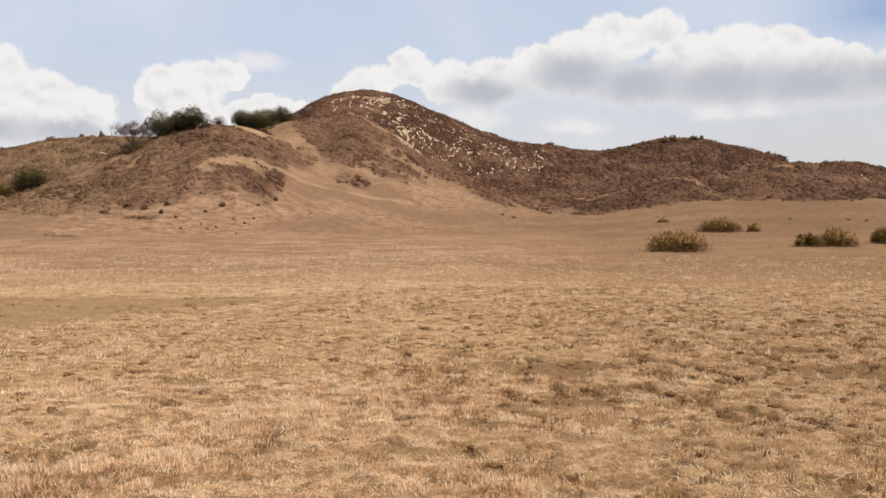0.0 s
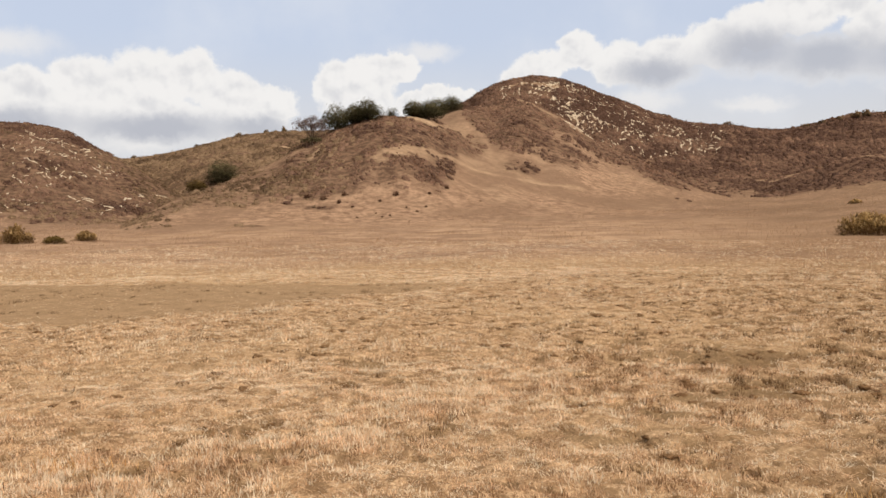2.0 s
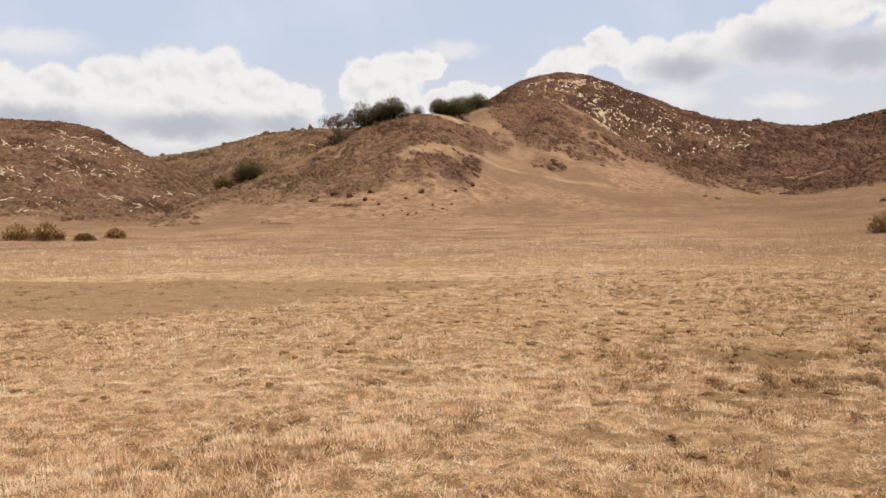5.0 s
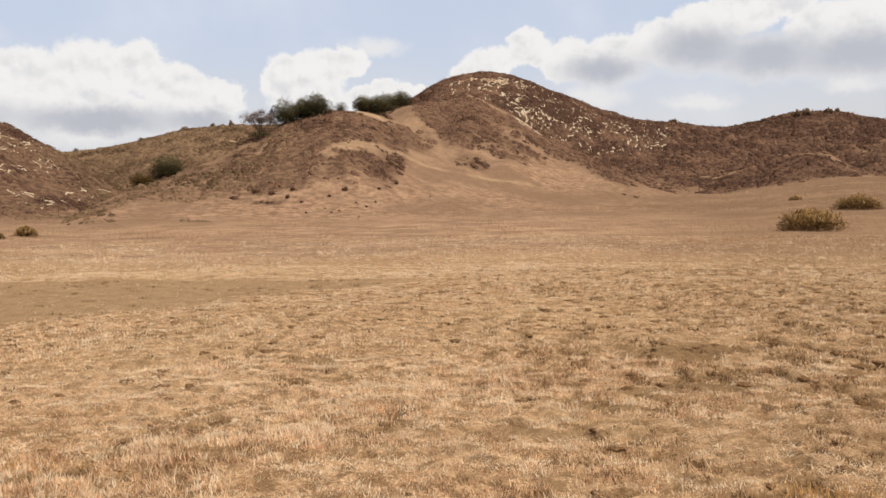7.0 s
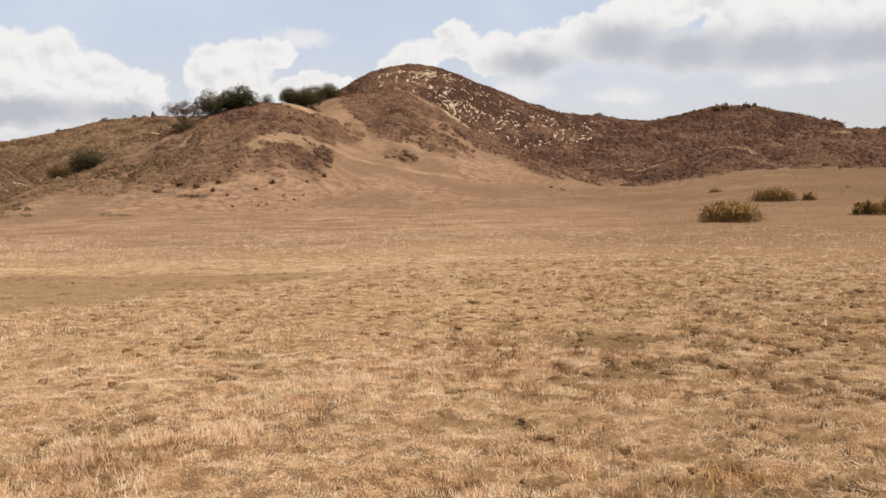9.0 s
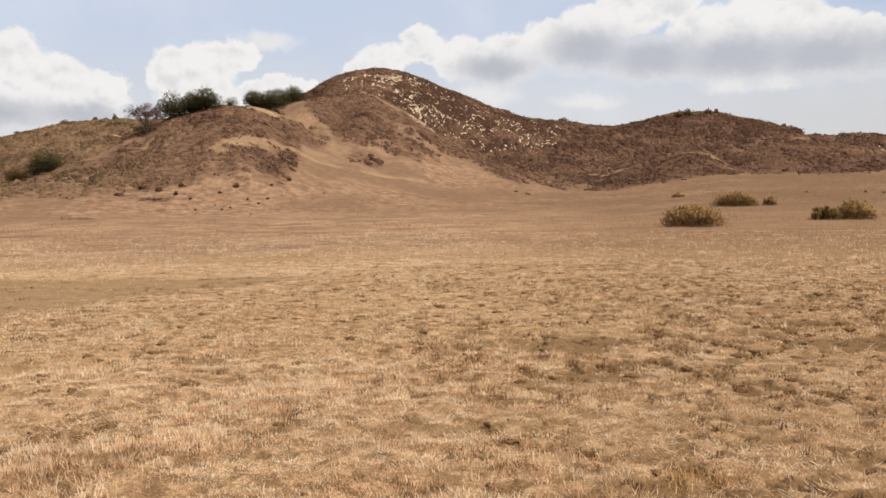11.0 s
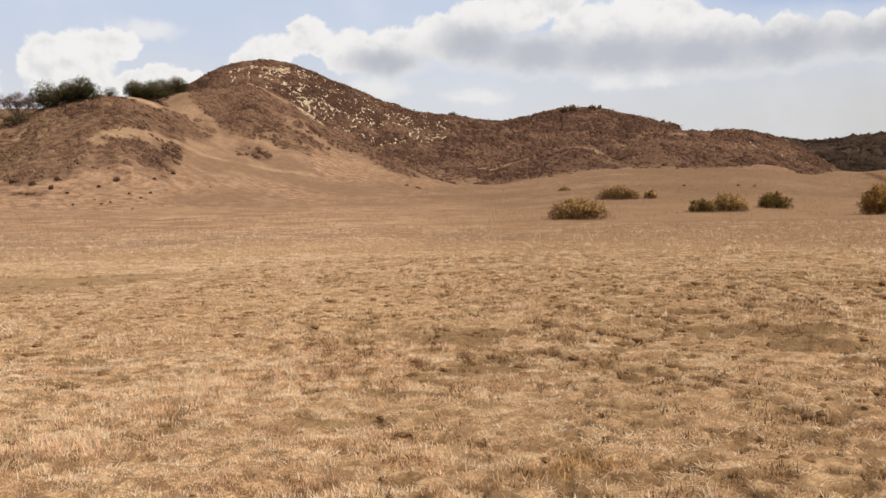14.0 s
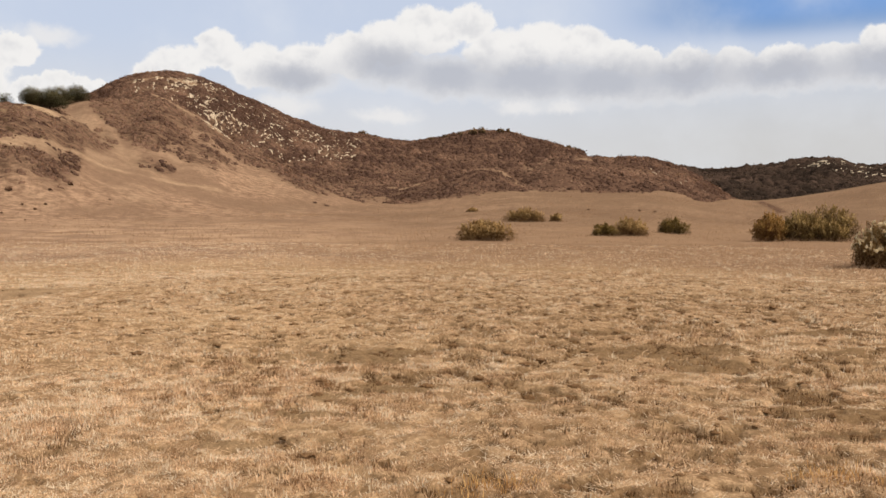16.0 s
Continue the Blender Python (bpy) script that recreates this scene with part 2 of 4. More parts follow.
def mound_paint(name, low, high):
    """Twiggy scrub: broken up at the size of a sprig, each bush with its own tint."""
    p = Paint(name, 0.95)
    sprig = p.noise(4.5, 4, 0.7)
    c = p.mix(p.attr("tint"), low, high)
    c = p.mix(p.range(sprig, 0.52, 0.7, 0, 0.55), c, tuple(min(1.35 * v, 0.4) for v in high))
    c = p.mix(p.range(sprig, 0.48, 0.3, 0, 0.6), c, tuple(0.6 * v for v in low))
    p.bump(sprig, 0.8, 0.25)
    return p.colour(c)


def bark_paint(name, low, high):
    p = Paint(name, 0.9)
    n = p.noise(14, 5, 0.7, (1, 1, 0.2))
    p.bump(n, 0.7, 0.02)
    return p.colour(p.mix(p.range(n, 0.3, 0.7), low, high))


def clod_paint():
    p = Paint("dark_clod_soil", 0.95)
    n = p.noise(25, 5, 0.7)
    p.bump(n, 0.9, 0.02)
    return p.colour(p.mix(p.range(n, 0.35, 0.7), (0.105, 0.056, 0.026), (0.29, 0.168, 0.083)))


def rock_paint():
    p = Paint("pale_sandstone", 0.9)
    n = p.noise(2.2, 6, 0.7)
    p.bump(n, 0.8, 0.12)
    return p.colour(p.mix(p.range(n, 0.3, 0.7), (0.40, 0.31, 0.205), (0.76, 0.64, 0.475)))


GROUND = ground_paint()
STRAW = tinted_paint("straw_blades", (0.27, 0.15, 0.074), (1.0, 0.70, 0.44), (0.90, 0.76, 0.56))
TALL_GRASS = tinted_paint("tall_dead_grass", (0.27, 0.168, 0.10), (0.51, 0.337, 0.205))
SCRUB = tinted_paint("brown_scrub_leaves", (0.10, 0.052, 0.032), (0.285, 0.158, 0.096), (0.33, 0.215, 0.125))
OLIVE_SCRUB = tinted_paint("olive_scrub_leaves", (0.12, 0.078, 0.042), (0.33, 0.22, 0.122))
SCRUB_MOUND = mound_paint("brown_scrub_mounds", (0.074, 0.042, 0.03), (0.215, 0.127, 0.084))
OLIVE_MOUND = mound_paint("olive_scrub_mounds", (0.088, 0.054, 0.032), (0.245, 0.16, 0.096))
CHAPARRAL_MOUND = mound_paint("dark_chaparral_mounds", (0.022, 0.016, 0.012), (0.088, 0.057, 0.042))
CHAPARRAL = tinted_paint("dark_chaparral_leaves", (0.038, 0.028, 0.021), (0.125, 0.085, 0.058))
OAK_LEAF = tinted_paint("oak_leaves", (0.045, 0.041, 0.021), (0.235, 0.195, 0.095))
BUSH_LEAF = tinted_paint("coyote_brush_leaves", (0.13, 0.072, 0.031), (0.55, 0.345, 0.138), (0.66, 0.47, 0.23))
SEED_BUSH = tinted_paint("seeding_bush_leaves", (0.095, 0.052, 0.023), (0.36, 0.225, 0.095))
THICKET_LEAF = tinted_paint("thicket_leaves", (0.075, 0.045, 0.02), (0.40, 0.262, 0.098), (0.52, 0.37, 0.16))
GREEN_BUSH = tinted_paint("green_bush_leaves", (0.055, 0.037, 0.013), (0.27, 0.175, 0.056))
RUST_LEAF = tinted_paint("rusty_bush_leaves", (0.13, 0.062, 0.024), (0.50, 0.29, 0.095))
WEED = tinted_paint("dead_weed_leaves", (0.09, 0.045, 0.02), (0.46, 0.27, 0.125))
RUST_STRAW = tinted_paint("rust_orange_straw", (0.50, 0.26, 0.09), (0.82, 0.52, 0.22))
SEED_HEAD = tinted_paint("cream_seed_heads", (0.52, 0.41, 0.23), (0.90, 0.78, 0.55))
DRY_TWIG = tinted_paint("grey_dry_twigs", (0.15, 0.10, 0.085), (0.30, 0.215, 0.18))
BARK = bark_paint("oak_bark", (0.05, 0.035, 0.025), (0.14, 0.10, 0.075))
STEM = bark_paint("bush_stem_bark", (0.08, 0.05, 0.03), (0.20, 0.13, 0.08))
CLOD = clod_paint()
ROCK = rock_paint()

# ---- the lie of the land ----
def value_noise(x, y, seed):
    ix, iy = np.floor(x), np.floor(y)
    fx, fy = x - ix, y - iy
    fx, fy = fx * fx * (3 - 2 * fx), fy * fy * (3 - 2 * fy)

    def corner(a, b):
        n = a.astype(np.int64) * 374761393 + b.astype(np.int64) * 668265263 + seed * 974634777
        n = (n ^ (n >> 13)) * 1274126177
        n = n ^ (n >> 16)
        return (n & 0xFFFF) / 32767.5 - 1
    top = corner(ix, iy) * (1 - fx) + corner(ix + 1, iy) * fx
    low = corner(ix, iy + 1) * (1 - fx) + corner(ix + 1, iy + 1) * fx
    return top * (1 - fy) + low * fy


def fbm(x, y, octaves=4, seed=1):
    total, size = 0.0, 1.0
    for k in range(octaves):
        total = total + size * value_noise(x * 2 ** k + 17.3 * k, y * 2 ** k - 9.1 * k, seed + k)
        size *= 0.5
    return total


def step(v, lo, hi):
    u = np.clip((v - lo) / (hi - lo), 0, 1)
    return u * u * (3 - 2 * u)


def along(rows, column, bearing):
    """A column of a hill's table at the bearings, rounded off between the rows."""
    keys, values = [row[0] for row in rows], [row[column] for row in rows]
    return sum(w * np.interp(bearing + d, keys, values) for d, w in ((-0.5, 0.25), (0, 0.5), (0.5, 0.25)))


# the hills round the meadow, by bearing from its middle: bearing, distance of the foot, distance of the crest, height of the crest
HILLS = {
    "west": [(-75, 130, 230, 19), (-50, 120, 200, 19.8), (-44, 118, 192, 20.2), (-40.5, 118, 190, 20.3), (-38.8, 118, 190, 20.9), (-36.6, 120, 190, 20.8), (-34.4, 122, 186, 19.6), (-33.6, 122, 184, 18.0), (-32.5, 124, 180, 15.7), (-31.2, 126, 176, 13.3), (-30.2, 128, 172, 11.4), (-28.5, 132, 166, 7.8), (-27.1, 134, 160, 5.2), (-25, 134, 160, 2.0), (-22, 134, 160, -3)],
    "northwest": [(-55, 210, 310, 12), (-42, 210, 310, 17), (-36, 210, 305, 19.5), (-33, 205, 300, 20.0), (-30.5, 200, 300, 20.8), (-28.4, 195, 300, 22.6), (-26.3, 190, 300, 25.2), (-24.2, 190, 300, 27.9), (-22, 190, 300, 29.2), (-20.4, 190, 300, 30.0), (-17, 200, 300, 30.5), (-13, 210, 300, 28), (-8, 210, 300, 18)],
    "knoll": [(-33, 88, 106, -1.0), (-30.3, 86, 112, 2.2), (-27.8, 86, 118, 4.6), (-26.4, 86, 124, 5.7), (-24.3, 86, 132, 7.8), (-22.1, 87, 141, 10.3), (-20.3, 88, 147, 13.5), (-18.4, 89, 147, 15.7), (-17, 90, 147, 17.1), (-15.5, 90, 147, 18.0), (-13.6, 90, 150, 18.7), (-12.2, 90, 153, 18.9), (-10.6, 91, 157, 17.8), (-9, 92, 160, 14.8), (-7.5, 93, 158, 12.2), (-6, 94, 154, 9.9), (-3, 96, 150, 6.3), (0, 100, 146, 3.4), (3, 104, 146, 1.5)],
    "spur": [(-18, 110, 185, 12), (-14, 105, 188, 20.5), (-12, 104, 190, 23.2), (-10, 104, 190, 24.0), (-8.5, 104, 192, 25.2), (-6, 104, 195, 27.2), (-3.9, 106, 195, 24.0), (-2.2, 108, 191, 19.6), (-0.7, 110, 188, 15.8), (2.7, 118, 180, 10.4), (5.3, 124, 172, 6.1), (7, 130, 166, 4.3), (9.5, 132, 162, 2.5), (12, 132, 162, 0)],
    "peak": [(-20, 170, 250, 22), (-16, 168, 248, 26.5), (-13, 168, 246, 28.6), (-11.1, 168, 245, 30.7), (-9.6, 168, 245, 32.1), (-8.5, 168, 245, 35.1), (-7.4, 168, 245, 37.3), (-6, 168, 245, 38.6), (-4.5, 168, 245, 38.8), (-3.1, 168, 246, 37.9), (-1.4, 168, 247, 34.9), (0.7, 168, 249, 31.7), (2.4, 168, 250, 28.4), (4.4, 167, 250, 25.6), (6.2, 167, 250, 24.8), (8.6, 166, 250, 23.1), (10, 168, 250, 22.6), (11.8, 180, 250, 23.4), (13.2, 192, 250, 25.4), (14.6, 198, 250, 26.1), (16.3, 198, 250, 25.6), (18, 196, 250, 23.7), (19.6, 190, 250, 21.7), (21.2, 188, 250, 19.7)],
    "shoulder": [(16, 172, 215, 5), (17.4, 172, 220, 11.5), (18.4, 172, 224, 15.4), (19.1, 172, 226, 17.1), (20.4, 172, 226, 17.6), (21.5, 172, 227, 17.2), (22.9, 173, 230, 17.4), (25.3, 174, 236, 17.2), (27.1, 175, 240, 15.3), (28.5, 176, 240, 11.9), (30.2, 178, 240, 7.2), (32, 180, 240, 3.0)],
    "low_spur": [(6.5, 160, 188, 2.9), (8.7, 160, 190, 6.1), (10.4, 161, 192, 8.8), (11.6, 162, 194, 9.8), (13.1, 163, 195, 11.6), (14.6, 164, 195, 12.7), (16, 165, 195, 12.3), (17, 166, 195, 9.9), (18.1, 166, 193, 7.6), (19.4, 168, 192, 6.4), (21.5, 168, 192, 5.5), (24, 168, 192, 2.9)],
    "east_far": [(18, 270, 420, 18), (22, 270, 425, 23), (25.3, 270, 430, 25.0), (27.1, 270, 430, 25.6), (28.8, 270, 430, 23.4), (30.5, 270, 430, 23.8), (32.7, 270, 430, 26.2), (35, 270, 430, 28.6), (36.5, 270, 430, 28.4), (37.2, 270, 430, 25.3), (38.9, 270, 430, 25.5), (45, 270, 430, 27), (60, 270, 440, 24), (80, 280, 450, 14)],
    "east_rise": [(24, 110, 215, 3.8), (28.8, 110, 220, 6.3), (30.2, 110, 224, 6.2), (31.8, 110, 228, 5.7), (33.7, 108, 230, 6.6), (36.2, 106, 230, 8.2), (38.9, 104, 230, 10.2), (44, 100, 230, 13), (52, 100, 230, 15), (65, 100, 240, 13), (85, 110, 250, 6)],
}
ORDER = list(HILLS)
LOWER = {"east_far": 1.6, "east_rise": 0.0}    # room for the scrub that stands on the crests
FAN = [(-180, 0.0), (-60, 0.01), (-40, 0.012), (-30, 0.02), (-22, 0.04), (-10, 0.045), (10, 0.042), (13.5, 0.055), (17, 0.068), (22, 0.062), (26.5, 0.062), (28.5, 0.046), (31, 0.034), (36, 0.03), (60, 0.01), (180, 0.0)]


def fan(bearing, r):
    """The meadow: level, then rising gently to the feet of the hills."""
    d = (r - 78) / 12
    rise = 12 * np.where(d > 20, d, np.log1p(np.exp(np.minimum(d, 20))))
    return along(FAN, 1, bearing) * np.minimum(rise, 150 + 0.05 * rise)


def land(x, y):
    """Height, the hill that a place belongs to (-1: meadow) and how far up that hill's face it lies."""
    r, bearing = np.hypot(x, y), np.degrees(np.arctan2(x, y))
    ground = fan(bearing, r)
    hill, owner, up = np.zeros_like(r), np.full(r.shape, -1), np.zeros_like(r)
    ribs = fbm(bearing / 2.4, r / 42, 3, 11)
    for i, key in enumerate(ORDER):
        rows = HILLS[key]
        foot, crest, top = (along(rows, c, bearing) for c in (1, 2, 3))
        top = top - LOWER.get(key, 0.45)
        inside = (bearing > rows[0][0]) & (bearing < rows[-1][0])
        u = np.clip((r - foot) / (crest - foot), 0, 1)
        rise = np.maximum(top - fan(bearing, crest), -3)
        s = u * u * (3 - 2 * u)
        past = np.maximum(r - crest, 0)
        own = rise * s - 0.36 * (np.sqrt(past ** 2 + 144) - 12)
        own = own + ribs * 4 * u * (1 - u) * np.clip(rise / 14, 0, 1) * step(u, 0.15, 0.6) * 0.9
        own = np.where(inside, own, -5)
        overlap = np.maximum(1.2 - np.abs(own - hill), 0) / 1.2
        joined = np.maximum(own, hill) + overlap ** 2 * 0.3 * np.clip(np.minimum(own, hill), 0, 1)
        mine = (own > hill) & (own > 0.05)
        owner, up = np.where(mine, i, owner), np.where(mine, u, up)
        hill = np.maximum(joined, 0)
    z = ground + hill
    z = z + np.clip(hill / 6, 0, 1) * 0.12 * fbm(x / 12, y / 12, 2, 5)
    far = step(r, 500, 900)
    z = z * (1 - far) + far * (6 + 14 * fbm(x / 420, y / 420, 3, 8))
    near = 1 - step(r, 40, 90)
    z = z + near * (0.022 * fbm(x / 0.2, y / 0.2, 2, 2) * (1 - step(r, 14, 24)) + 0.017 * fbm(x / 0.55, y / 0.55, 3, 3) + 0.03 * fbm(x / 3, y / 3, 2, 4)) * step(r, 0.5, 3)
    z = z - 0.04 * scuffs(x, y)
    z = z + step(r, 20, 45) * (1 - step(hill, 0, 2)) * 0.10 * fbm(x / 7, y / 7, 3, 6)
    return z, owner, up


# the lowest elevation at which brush grows, by bearing, on the two hills that are part grass
BRUSH_LINE = {"knoll": [(-33, -0.6), (-31.3, -0.4), (-29.6, -0.2), (-27.9, 0.1), (-26.1, 0.4), (-24.3, 0.8), (-22.2, 1.2), (-20.6, 1.45), (-19.3, 1.1), (-17.3, 1.35), (-15.8, 1.9), (-14.4, 1.5), (-12.8, 1.7), (-11.1, 1.8), (-10.2, 2.3), (-9.8, 3.4), (-9.3, 9)],
              "spur": [(-18, 9), (-10.3, 9), (-9.8, 6.7), (-9.4, 5.6), (-8.2, 5.2), (-7.5, 4.1), (-4.9, 4.0), (-4.3, 3.3), (-2.4, 2.7), (0.2, 2.7), (2.4, 2.0), (4.3, 1.6), (6.1, 1.2), (9, 0.6), (12, 0.4)]}
# patches of scrub apart from the rest: place, half width, half depth
SCRUB_PATCHES = [(-24.7, 137.5, 3.2, 6.0), (-23.0, 144.0, 2.2, 6.0), (-14.3, 135.5, 2.6, 3.0), (-33.8, 96.7, 2.4, 1.5), (-37.0, 98.0, 1.6, 1.2), (-35.9, 83.0, 1.8, 1.0)]


def brush_cover(x, y, z, owner, up):
    """0 grass, 1 scrub."""
    r, bearing = np.hypot(x, y), np.degrees(np.arctan2(x, y))
    climb = np.degrees(np.arctan2(z - 1.7, r))
    patchy = fbm(x / 9, y / 9, 4, 21)
    cover = np.zeros_like(r)
    for i, key in enumerate(ORDER):
        if key in BRUSH_LINE:
            c = step(climb - along(BRUSH_LINE[key], 1, bearing) + 0.4 * patchy, -0.35, 0.35)
            c = c * (0.3 + 0.7 * step(patchy + 0.65, -0.1, 0.5)) * (0.6 + 0.4 * step(bearing, -24, -19))
            c = np.maximum(c, 0.1 * step(climb - along(BRUSH_LINE[key], 1, bearing), -1.1, -0.2) * step(patchy, -0.1, 0.4))
        elif key == "east_rise":
            c = np.zeros_like(r)
        elif key in ("peak", "shoulder", "low_spur", "west"):
            c = step(up + 0.09 * patchy, 0.02, 0.24)
        else:
            c = np.ones_like(r)
        cover = np.where(owner == i, c, cover)
    for px, py, w, d in SCRUB_PATCHES:
        cover = np.maximum(cover, 0.85 * step(np.hypot((x - px) / w, (y - py) / d) + 0.4 * patchy, 1.15, 0.7))
    return cover

# worn soil in the near meadow: place, half width, half depth
SOIL_PATCHES = [(1.18, 10.34, 0.75, 0.5), (1.25, 8.36, 0.75, 0.35), (5.2, 10.2, 0.9, 0.5), (5.1, 9.05, 0.7, 0.3), (4.98, 12.1, 0.7, 0.3), (0.5, 7.49, 0.3, 0.15), (0.1, 6.5, 0.35, 0.15), (-2.87, 9.45, 0.45, 0.25), (8.2, 11.4, 0.8, 0.3), (4.7, 6.7, 0.5, 0.25), (4.8, 5.95, 0.4, 0.2), (7.4, 9.6, 0.6, 0.3)]
# bare clay on the knoll: place, half width, half depth, strength
CLAY_PATCHES = [(-31.6, 141.8, 4.3, 5.2, 0.7), (-27.8, 151.0, 2.6, 7.0, 0.4), (-29.4, 116.4, 3.1, 1.5, 0.5), (-30.5, 113.5, 1.5, 1.0, 0.4), (-26.4, 119.4, 2.4, 1.6, 0.3), (-42.6, 122.0, 0.6, 2.5, 0.5), (-91.8, 236.9, 2.2, 2.0, 0.7), (-19.6, 229.0, 8.0, 2.0, 0.4)]
# worn paths: plan points, half width, strength
PATHS = [([(-31.7, 113.9), (-30.2, 116.6), (-27.3, 120.1), (-24.3, 124.4), (-20.8, 127.5), (-16.9, 128.9), (-12.0, 129.3), (-5.4, 130.7)], 0.8, 0.45),
         ([(-30.0, 162.0), (-27.7, 158.0), (-23.9, 149.8), (-20.5, 142.5), (-16.7, 134.1), (-12.0, 129.9)], 1.5, 0.22),
         ([(-19.5, 184.0), (-16.4, 181.5), (-11.8, 181.5), (-7.5, 181.5), (-4.0, 181.0), (0.5, 179.0)], 2.4, 0.36),
         ([(30.1, 187.6), (34.2, 188.4), (38.4, 189.1), (43.4, 188.5), (48.3, 187.3), (52.6, 184.6)], 2.2, 0.3), ([(52.6, 183.6), (54.4, 177.9), (54.4, 171.6), (54.1, 165.4)], 1.2, 0.25), ([(68.5, 205.9), (72.0, 207.9), (77.0, 207.1), (81.4, 206.6), (87.3, 207.0)], 3.2, 0.3)]
# sandstone that breaks through the scrub: place, half width, half depth, how thickly it lies
ROCK_ZONES = [(-17.0, 222.3, 10.0, 7.5, 1.0), (-13.1, 217.4, 6.3, 10.0, 0.9), (-6.9, 221.2, 5.7, 9.6, 0.75), (0.8, 220.7, 7.1, 12.0, 0.5), (8.5, 217.5, 6.3, 10.4, 0.55), (18.6, 221.2, 4.6, 11.0, 1.0), (11.6, 235.0, 5.3, 9.0, 0.35), (25.5, 232.2, 3.8, 6.4, 0.4), (5.0, 223.0, 15.0, 14.0, 0.14),
              (-8.3, 181.5, 1.3, 4.0, 1.2), (-5.6, 185.0, 1.3, 4.0, 1.5), (-3.2, 187.0, 1.3, 3.5, 1.3),
              (-98.3, 137.6, 2.4, 5.2, 1.3), (-101.9, 123.1, 0.8, 4.1, 1.2), (-100.4, 126.2, 1.4, 2.0, 0.9), (-96.9, 129.4, 2.8, 2.6, 1.2), (-92.4, 137.2, 3.2, 5.8, 1.0), (-88.7, 123.9, 3.6, 2.6, 1.3), (-83.3, 132.3, 2.0, 3.9, 1.5), (-82.9, 121.4, 1.2, 2.3, 1.2), (-95.4, 114.0, 1.1, 3.5, 0.9),
              (-92.8, 116.4, 2.6, 1.8, 1.1), (-85.5, 118.6, 3.0, 1.7, 1.0), (-76.3, 117.2, 2.7, 2.0, 1.1), (-87.5, 111.5, 1.0, 1.5, 1.0), (-82.2, 107.5, 1.5, 4.1, 0.8), (-73.2, 129.1, 1.8, 4.2, 0.5), (-71.9, 118.5, 0.9, 3.3, 0.6), (-87.9, 105.4, 1.0, 2.7, 0.7),
              (96.3, 184.0, 2.4, 6.0, 0.22), (91.5, 190.0, 1.8, 5.0, 0.15), (220.7, 299.7, 5.5, 20.0, 0.13), (231.0, 300.0, 5.0, 22.0, 0.1)]
# a dark wash running down the eastern rise
DITCH = [(113.1, 181.3), (79.5, 121.1)]

# rusty tufts in the near straw
RUST_TUFTS = [(3.72, 5.09), (1.47, 5.29), (-3.63, 5.4)]

# ---- meshes ----
def solid(name, verts, faces, material, attrs=None, parent=None, label="", smooth=False, normals=None):
    """One mesh object out of arrays: faces all of one size, attrs by vertex."""
    verts, faces = np.asarray(verts, np.float32), np.asarray(faces, np.int32)
    me = bpy.data.meshes.new(name)
    n, k = faces.shape
    me.vertices.add(len(verts))
    me.vertices.foreach_set("co", verts.ravel())
    me.loops.add(n * k)
    me.loops.foreach_set("vertex_index", faces.ravel())
    me.polygons.add(n)
    me.polygons.foreach_set("loop_start", np.arange(0, n * k, k, dtype=np.int32))
    if smooth:
        me.polygons.foreach_set("use_smooth", np.ones(n, bool))
    for key, values in (attrs or {}).items():
        a = me.attributes.new(key, "FLOAT", "POINT")
        a.data.foreach_set("value", np.asarray(values, np.float32))
    me.update(calc_edges=True)
    if normals is not None:
        me.polygons.foreach_set("use_smooth", np.ones(n, bool))
        me.normals_split_custom_set_from_vertices(np.asarray(normals, np.float32))
    me.materials.append(material)
    ob = new(name, me)
    if parent is not None:
        ob.parent = parent
    if label:
        ob["label"] = label
    return ob


RNG = np.random.default_rng(7)

# bare earth at the west edge of the meadow: bearing, nearest and farthest distance
BARE_FIELD = [(-70, 16.4, 28), (-41, 16.3, 26.5), (-34.8, 15.4, 24.8), (-29.8, 15.6, 23.9), (-25.2, 16.4, 23.2), (-20.9, 17.7, 22.5), (-16, 18.9, 21.8), (-12, 20.0, 21.0), (-8, 20.6, 20.65)]


def eastward(x, y):
    """The bearing, folded over behind the meadow's near edge so that nothing breaks there."""
    b = np.degrees(np.arctan2(x, np.abs(y)))
    return b


def open_field(x, y):
    """The worn field at the meadow's west edge."""
    r, bearing = np.hypot(x, y), np.degrees(np.arctan2(x, y))
    rough = fbm(x / 1.6, y / 1.6, 4, 31)
    lo, hi = along(BARE_FIELD, 1, bearing), along(BARE_FIELD, 2, bearing)
    return step(r - lo + 0.5 * rough, -0.5, 0.6) * step(hi - r + 0.35 * rough, -0.4, 0.5) * (bearing < -8)


def bare_earth(x, y):
    rough = fbm(x / 1.6, y / 1.6, 4, 31)
    field = open_field(x, y)
    total = field * 0.88
    for px, py, w, d in SOIL_PATCHES:
        q = np.hypot((x - px) / w, (y - py) / d) + 0.3 * rough + 0.45 * fbm(x / 0.3, y / 0.3, 3, 32)
        total = np.maximum(total, 0.85 * step(q, 1.05, 0.75))
    return np.maximum(total, 0.85 * scuffs(x, y) * (1 - field))


